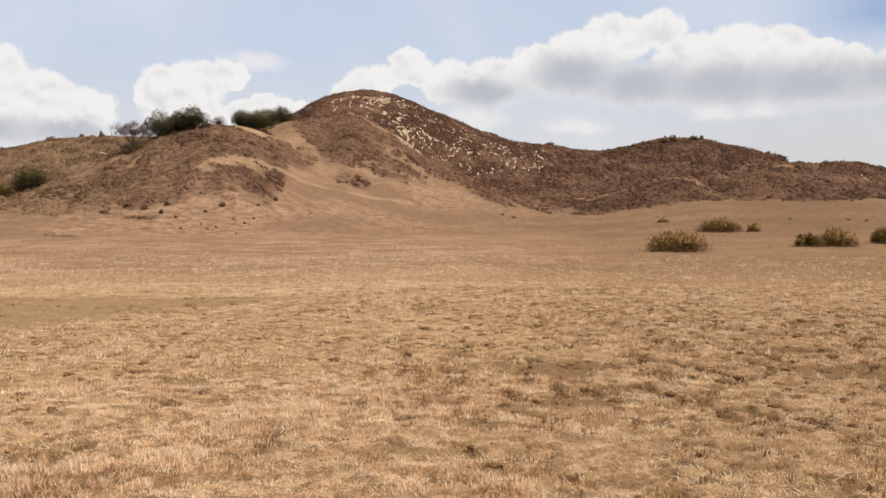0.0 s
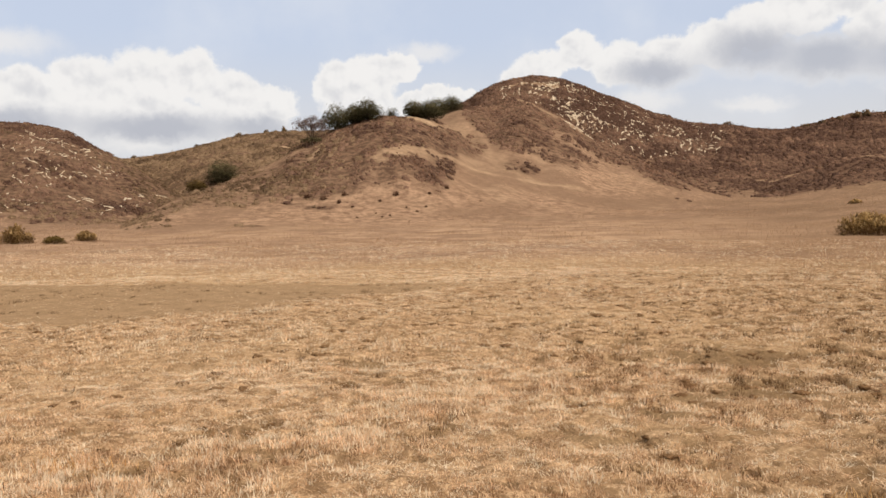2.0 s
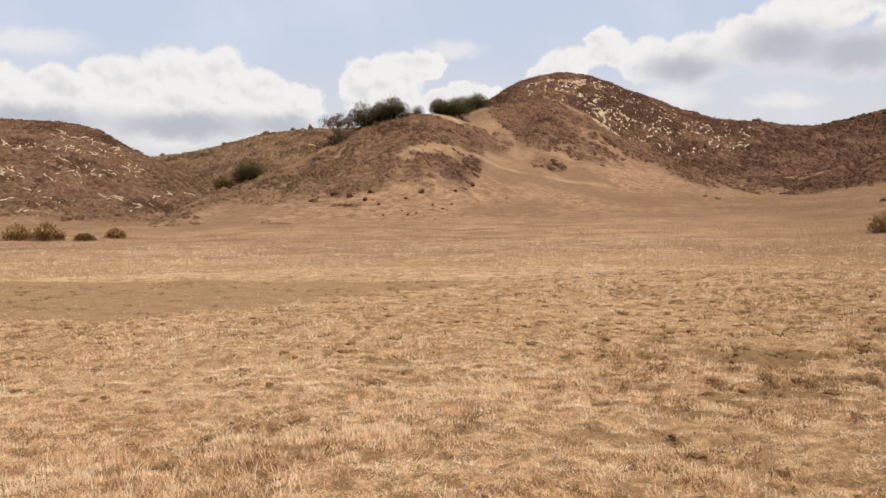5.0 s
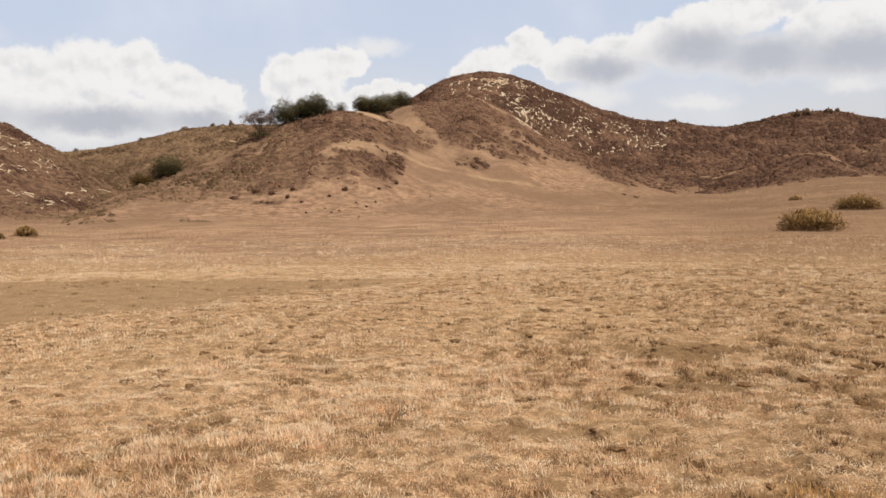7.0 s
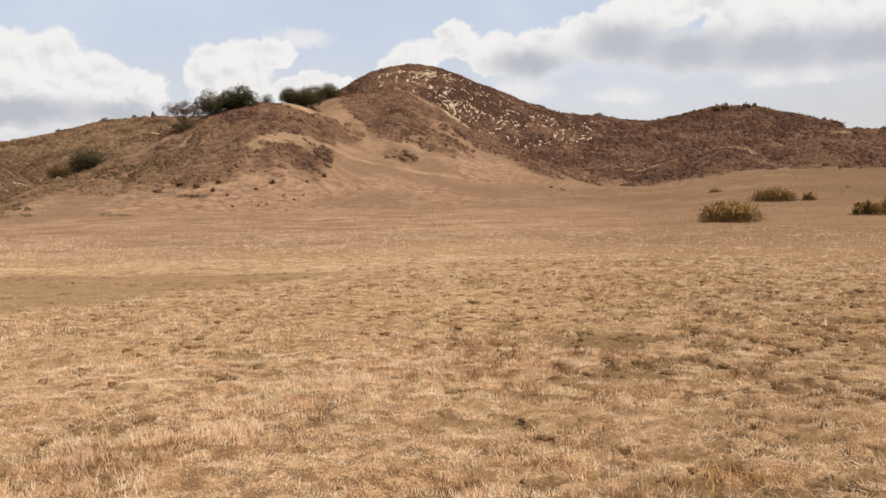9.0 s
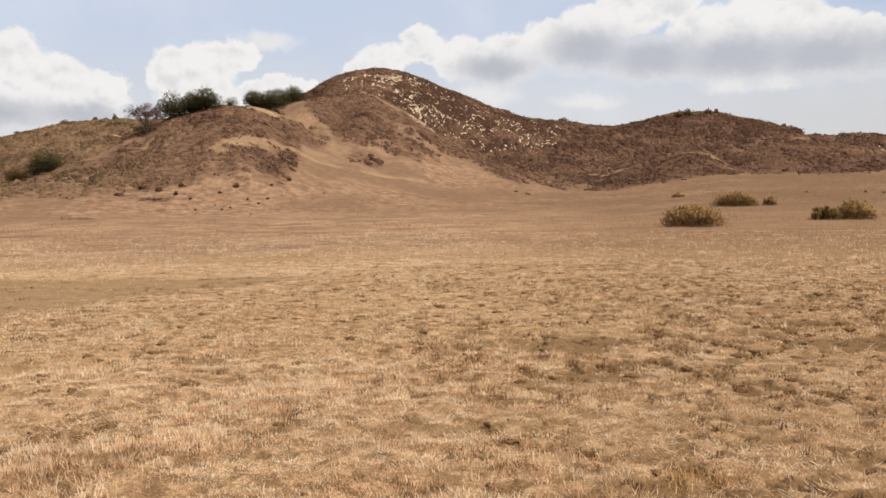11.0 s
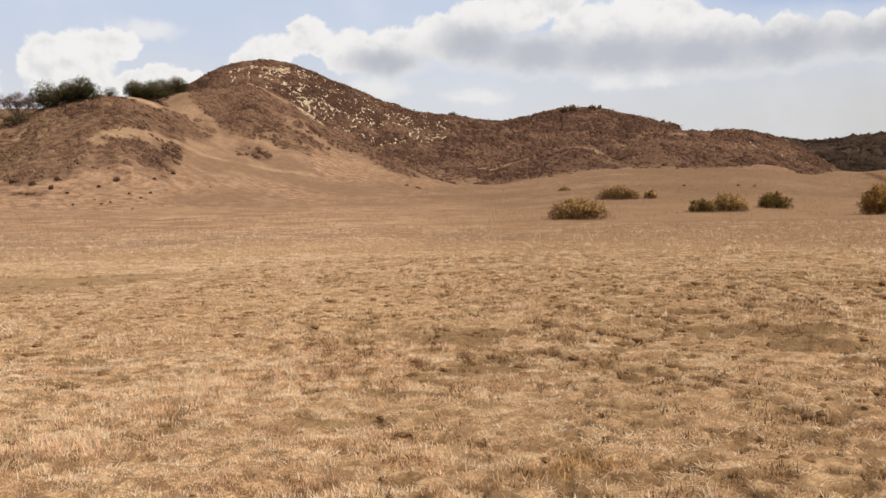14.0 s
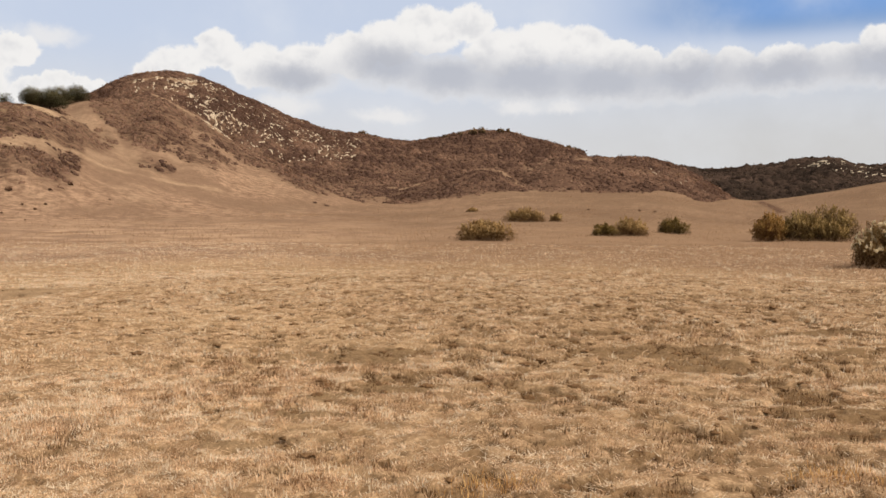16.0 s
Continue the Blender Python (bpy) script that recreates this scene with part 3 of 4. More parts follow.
def scuffs(x, y):
    """Gaps kicked and grazed into the straw, more of them to the east."""
    r, bearing = np.hypot(x, y), np.degrees(np.arctan2(x, y))
    worn = 0.43 - 0.31 * step(eastward(x, y), -16, 20) * step(r, 0.5, 3)
    n = 0.68 * fbm(x / 0.17, y / 0.15, 4, 33) + 0.30 * fbm(x / 1.3, y / 1.3, 3, 34)
    return step(n - worn, 0.0, 0.16) * step(r, 36, 18) * step(r, 1.5, 3) * step(np.abs(bearing), 75, 48)


def tall_zone(x, y):
    r, bearing = np.hypot(x, y), np.degrees(np.arctan2(x, y))
    edge = np.interp(bearing, [-60, -40, -30, -20, 0, 12, 25, 40], [30, 30, 28, 26.5, 25, 27, 26, 22])
    return step(r - edge + 2.5 * fbm(x / 5, y / 5, 3, 41), -3, 12)


def pale_streaks(x, y, z, owner, up):
    """Pale soil washed out round the sandstone."""
    grain = np.abs(fbm(x / 1.1 + 0.5 * fbm(x / 5, y / 5, 2, 52), y / 4.0, 3, 51))
    near = np.zeros_like(x)
    for px, py, w, d, k in ROCK_ZONES:
        near = np.maximum(near, min(k, 1.0) * step(np.hypot((x - px) / w, (y - py) / d), 1.3, 0.6))
    return 0.13 * near * step(grain, 0.3, 0.08)


def path_wear(x, y):
    wear = np.zeros_like(x)
    for points, half, k in PATHS:
        for (ax, ay), (bx, by) in zip(points, points[1:]):
            u = np.clip(((x - ax) * (bx - ax) + (y - ay) * (by - ay)) / ((bx - ax) ** 2 + (by - ay) ** 2), 0, 1)
            d = np.hypot(x - ax - u * (bx - ax), y - ay - u * (by - ay)) + 0.9 * half * fbm(x / 2.5, y / 2.5, 3, 62)
            wear = np.maximum(wear, k * step(d, 1.5 * half, 0.5 * half))
    return wear


def build_ground():
    fine = np.arange(-46, 46.01, 0.2)
    coarse = np.concatenate([np.arange(-180, -46, 3.0), fine, np.arange(48, 180, 3.0)])
    rings = np.concatenate([np.geomspace(1.2, 3.4, 40)[:-1], np.geomspace(3.4, 25, 400)[:-1], np.geomspace(25, 60, 80)[:-1], np.arange(60, 270, 0.8), np.arange(270, 470, 2.5), np.geomspace(480, 4200, 22)])
    b, r = np.meshgrid(np.radians(coarse), rings)
    x, y = (r * np.sin(b)).ravel(), (r * np.cos(b)).ravel()
    x, y = np.append(x, 0.0), np.append(y, 0.0)
    z, owner, up = land(x, y)
    brush = brush_cover(x, y, z, owner, up)
    pale = pale_streaks(x, y, z, owner, up)
    dist, bearing = np.hypot(x, y), np.degrees(np.arctan2(x, y))
    far_hill = (owner == ORDER.index("east_far")) * 1.0
    clay = np.zeros_like(x)
    for cx, cy, w, d, k in CLAY_PATCHES:
        clay = np.maximum(clay, k * step(np.hypot((x - cx) / w, (y - cy) / d) + 0.4 * fbm(x / 3, y / 3, 4, 61), 1.15, 0.6))
    clay = np.maximum(clay, path_wear(x, y))
    (ax, ay), (bx, by) = DITCH
    u = np.clip(((x - ax) * (bx - ax) + (y - ay) * (by - ay)) / ((bx - ax) ** 2 + (by - ay) ** 2), 0, 1)
    brush = np.maximum(brush, step(np.hypot(x - ax - u * (bx - ax), y - ay - u * (by - ay)), 1.1, 0.4))
    crests = ((owner == ORDER.index("low_spur")) | (owner == ORDER.index("shoulder"))) * step(up, 0.9, 0.99) * step(fbm(x / 8, y / 8, 3, 71), -0.3, 0.3)
    brush = np.clip(brush * (1 - 0.8 * clay) * (1 - 0.75 * crests), 0, 1)
    # eastern ground darkened: browner growth, and the clouds' shadow put into its colour
    attrs = {"brush": brush * (1 - far_hill), "chaparral": far_hill, "pale": pale, "clay": clay, "bare": bare_earth(x, y) * (dist < 30),
             "field": open_field(x, y), "tall": tall_zone(x, y), "umber_shade": 0.75 * step(eastward(x, y) + 5 * fbm(x / 6, y / 6, 3, 42), -4, 20) * step(dist, 0.5, 4), "slope": step(dist + 8 * fbm(x / 20, y / 20, 3, 81), 72, 105)}
    n, m = len(coarse), len(rings)
    i, j = np.meshgrid(np.arange(n), np.arange(m - 1))
    k = (i + 1) % n
    quads = np.stack([j * n + i, j * n + k, (j + 1) * n + k, (j + 1) * n + i], -1).reshape(-1, 4)[:, ::-1]
    hub = np.stack([np.full(n, n * m), np.full(n, n * m), (np.arange(n) + 1) % n, np.arange(n)], -1)
    verts = np.stack([x, y, z], -1)
    ob = solid("ground", verts, quads, GROUND, attrs, smooth=True)
    tagged(ob, "dry straw meadow rising to scrub-covered hills", "ground", kind="structure")
    # the small disc under the camera
    cap = solid("ground_cap", verts[[*range(n), n * m]], hub[:, 1:] * 0 + np.stack([np.full(n, n), np.arange(n), (np.arange(n) + 1) % n], -1)[:, ::-1], GROUND,
                {key: v[[*range(n), n * m]] for key, v in attrs.items()}, smooth=True)
    tagged(cap, "dry straw ground underfoot", "ground", kind="structure")
    return ob


def scatter(count, near, far, lo, hi):
    """Places spread evenly over a sector of the plan."""
    r = np.sqrt(RNG.uniform(near ** 2, far ** 2, count))
    b = np.radians(RNG.uniform(lo, hi, count))
    return r * np.sin(b), r * np.cos(b)


def blades(name, x, y, height, width, bend, tint, material, label, category, far=False):
    """Grass: each blade a narrow bent strip of three triangles."""
    z = land(x, y)[0] - 0.01
    n = len(x)
    way = RNG.uniform(0, 2 * np.pi, n)
    turn = way + np.pi / 2 + RNG.normal(0, 0.4, n)
    side = np.stack([np.cos(turn), np.sin(turn), 0 * turn], -1) * (width / 2)[:, None]
    lean = np.stack([np.cos(way), np.sin(way), 0 * way], -1) * (bend * height)[:, None]
    rise = np.sqrt(np.maximum(1 - bend ** 2, 0.05)) * height
    base = np.stack([x, y, z], -1)
    mid = base + 0.35 * lean + np.stack([0 * x, 0 * x, 0.6 * rise], -1)
    tip = base + lean + np.stack([0 * x, 0 * x, rise], -1)
    if far:
        verts = np.stack([base - side, base + side, tip], 1).reshape(-1, 3)
        ob = solid(name, verts, np.arange(n * 3).reshape(-1, 3), material, {"tint": np.repeat(tint, 3)})
        return tagged(ob, label, category, kind="stuff")
    verts = np.stack([base - side, base + side, mid + 0.7 * side, mid - 0.7 * side, tip], 1).reshape(-1, 3)
    o = np.arange(n)[:, None] * 5
    tris = np.concatenate([o + [0, 1, 2], o + [0, 2, 3], o + [3, 2, 4]], 1).reshape(-1, 3)
    ob = solid(name, verts, tris, material, {"tint": np.repeat(tint, 5)})
    return tagged(ob, label, category, kind="stuff")


def build_grass():
    # tussocks: blades that spread from common roots, with flattened straw between them
    for roots, each, near, far, size in ((36000, 11, 3.6, 10.0, 1.0), (52000, 7, 10.0, 27.0, 1.35), (22000, 4, 26.0, 50.0, 2.1)):
        x, y = scatter(roots, near, far, -45, 43)
        gaps = fbm(x / 0.3, y / 0.24, 3, 77) + RNG.normal(0, 0.22, roots) > -0.42 + 0.22 * step(eastward(x, y), -14, 20)
        keep = (RNG.uniform(0, 1, roots) > 1.15 * bare_earth(x, y)) & (gaps | (near > 20))
        x, y = x[keep], y[keep]
        vigour = np.clip(0.5 + 0.5 * fbm(x / 1.3, y / 1.3, 3, 92) + RNG.normal(0, 0.2, len(x)), 0.1, 1.2)
        tone = np.clip(0.84 + 0.12 * step(eastward(x, y), 2, -20) - 0.14 * step(eastward(x, y), -4, 24) + 0.22 * fbm(x / 2.1, y / 2.1, 3, 93) + 0.75 * (0.6 + 0.4 * step(eastward(x, y), -22, 8)) * fbm(x / 0.22, y / 0.19, 3, 89) + RNG.normal(0, 0.26, len(x)) + 0.22 * step(np.hypot(x, y), 19, 22) * step(eastward(x, y), 6, -4), 0, 1)
        spread = 0.03 * size
        x, y, vigour, tone = (np.repeat(v, each) for v in (x, y, vigour, tone))
        n = len(x)
        x, y = x + RNG.normal(0, spread, n), y + RNG.normal(0, spread, n)
        blades("straw_tussocks", x, y, (0.018 + 0.035 * vigour * RNG.uniform(0.3, 1, n) + 0.04 * (vigour > 0.95) * RNG.uniform(0.3, 1, n)) * size, RNG.uniform(0.006, 0.013, n) * size, RNG.uniform(0.25, 0.92, n),
               np.clip(tone + RNG.normal(0, 0.13, n), 0, 1), STRAW, "short tufts of dry straw grass over the meadow", "grass", True)
    # taller tufts that were left standing
    for roots, each, near, far in ((950, 16, 3.8, 12.0), (2600, 9, 12.0, 27.0)):
        x, y = scatter(roots, near, far, -45, 43)
        keep = (RNG.uniform(0, 1, roots) > 1.2 * bare_earth(x, y)) & (fbm(x / 2.5, y / 2.5, 3, 88) > -0.25)
        x, y = x[keep], y[keep]
        tall, tone = RNG.uniform(0.04, 0.12, len(x)), RNG.uniform(0.25, 1, len(x))
        x, y, tall, tone = (np.repeat(v, each) for v in (x, y, tall, tone))
        n = len(x)
        x, y = x + RNG.normal(0, 0.028, n), y + RNG.normal(0, 0.028, n)
        blades("standing_straw", x, y, tall * RNG.uniform(0.5, 1.15, n), RNG.uniform(0.003, 0.006, n) * (1 + (near > 5) * 0.6), RNG.uniform(0.45, 0.93, n), np.clip(tone + RNG.normal(0, 0.15, n), 0, 1),
               STRAW, "standing tufts of dry straw grass", "grass", near > 5)
    for count, near, far, size in ((170000, 3.6, 10.0, 1.0), (230000, 10.0, 27.0, 1.45)):
        x, y = scatter(count, near, far, -45, 43)
        keep = (RNG.uniform(0, 1, count) > 1.05 * bare_earth(x, y)) & (fbm(x / 0.22, y / 0.22, 3, 85) + RNG.uniform(-0.4, 0.4, count) > -0.12)
        x, y = x[keep], y[keep]
        n = len(x)
        blades("flattened_straw", x, y, RNG.uniform(0.04, 0.13, n) * size, RNG.uniform(0.004, 0.009, n) * size, RNG.uniform(0.93, 0.998, n),
               np.clip(0.78 + 0.45 * fbm(x / 0.4, y / 0.4, 3, 94) + RNG.normal(0, 0.27, n), 0, 1), STRAW, "flattened pale straw lying on the meadow", "grass", True)
    # brown stubble in the worn places
    for count, near, far, size in ((190000, 3.6, 10.0, 1.0), (330000, 10.0, 25.0, 1.45)):
        x, y = scatter(count, near, far, -45, 43)
        keep = RNG.uniform(0, 1, count) < scuffs(x, y) * (0.12 + 0.88 * step(fbm(x / 0.2, y / 0.2, 3, 87), -0.1, 0.25))
        x, y = x[keep], y[keep]
        n = len(x)
        blades("brown_stubble", x, y, RNG.uniform(0.02, 0.065, n) * size, RNG.uniform(0.004, 0.010, n) * size, RNG.uniform(0.3, 0.95, n),
               np.clip(0.36 + 0.5 * fbm(x / 0.3, y / 0.3, 2, 86) + RNG.normal(0, 0.22, n), 0, 1), WEED, "brown broken stubble in worn patches", "grass", True)
    # a few rusty tufts
    x, y = (np.repeat(v, 220) for v in np.array(RUST_TUFTS).T)
    n = len(x)
    x, y = x + RNG.normal(0, 0.16, n), y + RNG.normal(0, 0.1, n)
    blades("rusty_straw", x, y, RNG.uniform(0.03, 0.11, n), RNG.uniform(0.004, 0.008, n), RNG.uniform(0.3, 0.9, n), RNG.uniform(0, 1, n), RUST_STRAW, "rusty orange tufts of dead grass in the straw", "grass")
    # dark dead weeds, mostly in the worn eastern part
    x, y = scatter(6500, 4.0, 24.0, -40, 43)
    keep = RNG.uniform(0, 1, len(x)) < 0.05 + 0.12 * step(eastward(x, y), -14, 20) + 0.5 * scuffs(x, y)
    x, y = x[keep], y[keep]
    wide, tone = RNG.uniform(0.02, 0.09, len(x)), RNG.uniform(0.0, 0.3, len(x))
    x, y, wide, tone = (np.repeat(v, 34) for v in (x, y, wide, tone))
    n = len(x)
    x, y = x + RNG.normal(0, 1, n) * wide, y + RNG.normal(0, 1, n) * wide
    blades("dark_dead_weeds", x, y, RNG.uniform(0.02, 0.05, n) + 0.6 * wide * RNG.uniform(0.2, 1, n), RNG.uniform(0.005, 0.011, n), RNG.uniform(0.05, 0.8, n), np.clip(tone + RNG.normal(0, 0.16, n), 0, 1), WEED, "small dark dead weeds in the straw", "weeds", True)
    # low crumbling mounds of earth
    x, y = scatter(6000, 4.0, 20.0, -42, 43)
    keep = RNG.uniform(0, 1, len(x)) < 0.1 + 0.1 * step(eastward(x, y), -14, 20) + 0.6 * scuffs(x, y)
    keep &= open_field(x, y) < 0.3
    x, y = x[keep], y[keep]
    n = len(x)
    bm = bmesh.new()
    bmesh.ops.create_icosphere(bm, subdivisions=2, radius=1)
    ball = np.array([v.co[:] for v in bm.verts])
    tris = np.array([[v.index for v in f.verts] for f in bm.faces])
    bm.free()
    size = RNG.uniform(0.015, 0.065, n) * (0.5 + 0.5 * step(np.hypot(x, y), 5, 10))
    lump = ball[None] * (1 + RNG.normal(0, 0.26, (n, len(ball), 1))) * np.stack([size * RNG.uniform(0.8, 1.6, n), size * RNG.uniform(0.8, 1.6, n), size * 0.42], -1)[:, None]
    place = np.stack([x, y, land(x, y)[0] - 0.005], -1)[:, None] + lump
    ob = solid("earth_crumbs", place.reshape(-1, 3), (np.arange(n)[:, None, None] * len(ball) + tris[None]).reshape(-1, 3), CLOD)
    tagged(ob, "low brown crumbs of trampled earth among the straw", "earth", kind="stuff")
    for count, near, far, tall, wide in ((120000, 20, 50, 0.17, 0.009), (90000, 50, 115, 0.2, 0.024), (60000, 105, 200, 0.24, 0.05)):
        x, y = scatter(count, near, far, -45, 43)
        z, owner, up = land(x, y)
        clump = fbm(x / 2.2, y / 2.2, 3, 95)
        keep = (RNG.uniform(0, 1, count) < tall_zone(x, y) * (1 - brush_cover(x, y, z, owner, up))) & (clump + RNG.uniform(-0.6, 0.6, count) > -0.1)
        x, y, clump = x[keep], y[keep], clump[keep]
        n = len(x)
        blades("tall_dead_grass", x, y, tall * RNG.uniform(0.35, 1.1, n) * (1 + 0.4 * clump), RNG.uniform(0.6, 1.4, n) * wide, RNG.uniform(0.05, 0.55, n),
               np.clip(0.5 + 0.35 * clump + RNG.normal(0, 0.16, n), 0, 1), TALL_GRASS, "tall dead brown grass across the far meadow", "grass", True)


def bush_grass(spots):
    """Pale grass that stands up round the feet of the bushes."""
    x, y, w, d = (np.repeat(v, 170) for v in np.array(spots).T)
    n = len(x)
    a, q = RNG.uniform(0, 2 * np.pi, n), RNG.uniform(0.36, 0.62, n)
    blades("bush_grass", x + w * q * np.cos(a), y + d * q * np.sin(a), RNG.uniform(0.1, 0.42, n), RNG.uniform(0.012, 0.03, n), RNG.uniform(0.1, 0.6, n), RNG.uniform(0.35, 1, n), TALL_GRASS, "pale dead grass round the feet of the bushes", "grass", True)


def tufts(name, x, y, size, squat, leaves, tint, material, label, category="scrub"):
    """Scrub: every bush a loose dome of small leaf sprays."""
    z = land(x, y)[0]
    n = len(x)
    root = np.stack([x, y, z], -1)[:, None]
    d = RNG.normal(0, 1, (n, leaves, 3))
    d /= np.linalg.norm(d, axis=-1, keepdims=True)
    d[..., 2] = np.abs(d[..., 2])
    s = size[:, None, None]
    c = root + d * np.array([1, 1, squat]) * s * RNG.uniform(0.5, 1.15, (n, leaves, 1))
    corner = c[:, :, None] + RNG.normal(0, 0.17, (n, leaves, 3, 3)) * s[..., None]
    facing = np.cross(corner[:, :, 1] - corner[:, :, 0], corner[:, :, 2] - corner[:, :, 0])
    wrong = ((facing * (d + np.array([0, 0, 0.3]))).sum(-1) < 0)[..., None, None]
    corner = np.where(wrong, corner[:, :, [0, 2, 1]], corner)
    verts = corner.reshape(-1, 3)
    round_off = np.repeat((d + np.array([0, 0, 0.35])).reshape(-1, 3), 3, 0)
    # sprays high on the dome are tinted paler, top light put into their colour
    toplit_tint = np.repeat(np.clip(tint[:, None] + RNG.normal(0, 0.08, (n, leaves)) + 0.35 * (d[..., 2] - 0.5), 0, 1).ravel(), 3)
    ob = solid(name, verts, np.arange(len(verts)).reshape(-1, 3), material, {"tint": toplit_tint}, normals=round_off / np.linalg.norm(round_off, axis=1, keepdims=True))
    return tagged(ob, label, category, kind="stuff")


def mounds(name, x, y, size, squat, tint, material, label):
    """Scrub seen from afar: every bush a low uneven dome."""
    n, sides = len(x), 7
    a = np.arange(sides) * 2 * np.pi / sides
    ring = [np.stack([q * np.cos(a + o), q * np.sin(a + o), np.full(sides, h)], -1) for q, h, o in ((1.0, -0.15, 0.0), (0.78, 0.62, 0.45))]
    dome = np.concatenate([*ring, [[0, 0, 1.0]]])
    k = np.arange(sides)
    m = (k + 1) % sides
    tris = np.concatenate([np.stack([k, m, k + sides], -1), np.stack([m, m + sides, k + sides], -1), np.stack([k + sides, m + sides, np.full(sides, 2 * sides)], -1)])
    shape = dome[None] * (1 + RNG.normal(0, 0.24, (n, len(dome), 1))) * np.stack([size * RNG.uniform(0.75, 1.3, n), size * RNG.uniform(0.75, 1.3, n), size * squat * RNG.uniform(0.7, 1.3, n)], -1)[:, None]
    z = land(x, y)[0]
    east, north = (np.clip(land(x + dx, y + dy)[0] - z, -0.5, 0.5) for dx, dy in ((0.6, 0), (0, 0.6)))
    shape[..., 2] += (shape[..., 0] * east[:, None] + shape[..., 1] * north[:, None]) / 0.6
    verts = shape + np.stack([x, y, z], -1)[:, None]
    shade = np.clip(tint[:, None] + RNG.normal(0, 0.1, (n, len(dome))), 0, 1)
    faces = (np.arange(n)[:, None, None] * len(dome) + tris[None]).reshape(-1, 3)
    ob = solid(name, verts.reshape(-1, 3), faces, material, {"tint": shade.ravel()}, smooth=True)
    return tagged(ob, label, "scrub", kind="stuff")


def build_scrub():
    x, y = scatter(125000, 78, 300, -44, 42)
    z, owner, up = land(x, y)
    cover, pale = brush_cover(x, y, z, owner, up), pale_streaks(x, y, z, owner, up)
    for cx, cy, w, d, k in CLAY_PATCHES:
        cover = cover * step(np.hypot((x - cx) / w, (y - cy) / d) + 0.3 * fbm(x / 3, y / 3, 4, 61), 0.6, 1.1)
    cover = cover * (1 - np.clip(2 * path_wear(x, y), 0, 1))
    density = 0.2 + 0.8 * step(fbm(x / 3.2, y / 3.2, 3, 97), -0.45, 0.35)
    density = np.maximum(density, 0.75 * (owner == ORDER.index("peak")))
    keep = (RNG.uniform(0, 1, len(x)) < cover * density) & (pale < 0.12) & (up < 1.0) & (owner != ORDER.index("east_far"))
    x, y, owner = x[keep], y[keep], owner[keep]
    bearing = np.degrees(np.arctan2(x, y))
    olive = ((owner == ORDER.index("northwest")) | ((owner == ORDER.index("knoll")) & (bearing < -19 + RNG.normal(0, 2.5, len(x)))) | ((owner == ORDER.index("west")) & (fbm(x / 12, y / 12, 3, 63) + RNG.normal(0, 0.3, len(x)) > 0.1)))
    dusky = 0.22 * (owner == ORDER.index("peak")) - 0.06 * ((owner == ORDER.index("knoll")) | (owner == ORDER.index("spur")))
    for mask, name, paint, sprays, label in ((olive, "olive_scrub", OLIVE_MOUND, OLIVE_SCRUB, "olive-brown dry scrub over the western slopes"), (~olive, "brown_scrub", SCRUB_MOUND, SCRUB, "dense brown dried sage scrub over the hills")):
        a, b = x[mask], y[mask]
        n = len(a)
        # scrub tinted darker eastward, with the cloud shadow there painted in
        tint = np.clip(0.5 + 0.55 * fbm(a / 6, b / 6, 4, 98) - 0.16 * step(np.degrees(np.arctan2(a, b)), -6, 14) - dusky[mask] + RNG.normal(0, 0.2, n), 0, 1)
        size = RNG.uniform(0.22, 0.6, n) * (1 + 0.35 * step(np.hypot(a, b), 170, 240)) * (0.75 + 0.5 * step(fbm(a / 5, b / 5, 2, 64), -0.5, 0.6))
        mounds(name, a, b, size * (0.78 + 0.22 * step(np.hypot(a, b), 140, 190)), 0.62, tint, paint, label)
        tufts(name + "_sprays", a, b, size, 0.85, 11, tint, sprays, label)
    x, y = scatter(14000, 275, 440, 18, 42)
    z, owner, up = land(x, y)
    keep = (owner == ORDER.index("east_far")) & (up < 1) & (pale_streaks(x, y, z, owner, up) < 0.02)
    x, y = x[keep], y[keep]
    tint = np.clip(0.4 + 0.5 * fbm(x / 22, y / 22, 3, 99) + RNG.normal(0, 0.15, len(x)), 0, 1)
    size = RNG.uniform(0.8, 2.1, len(x)) * (0.7 + 0.6 * step(fbm(x / 12, y / 12, 2, 65), -0.4, 0.5))
    mounds("dark_chaparral", x, y, size, 0.7, tint, CHAPARRAL_MOUND, "dark chaparral covering the distant hill")
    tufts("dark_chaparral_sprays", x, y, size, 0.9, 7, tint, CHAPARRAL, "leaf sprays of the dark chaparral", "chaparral")


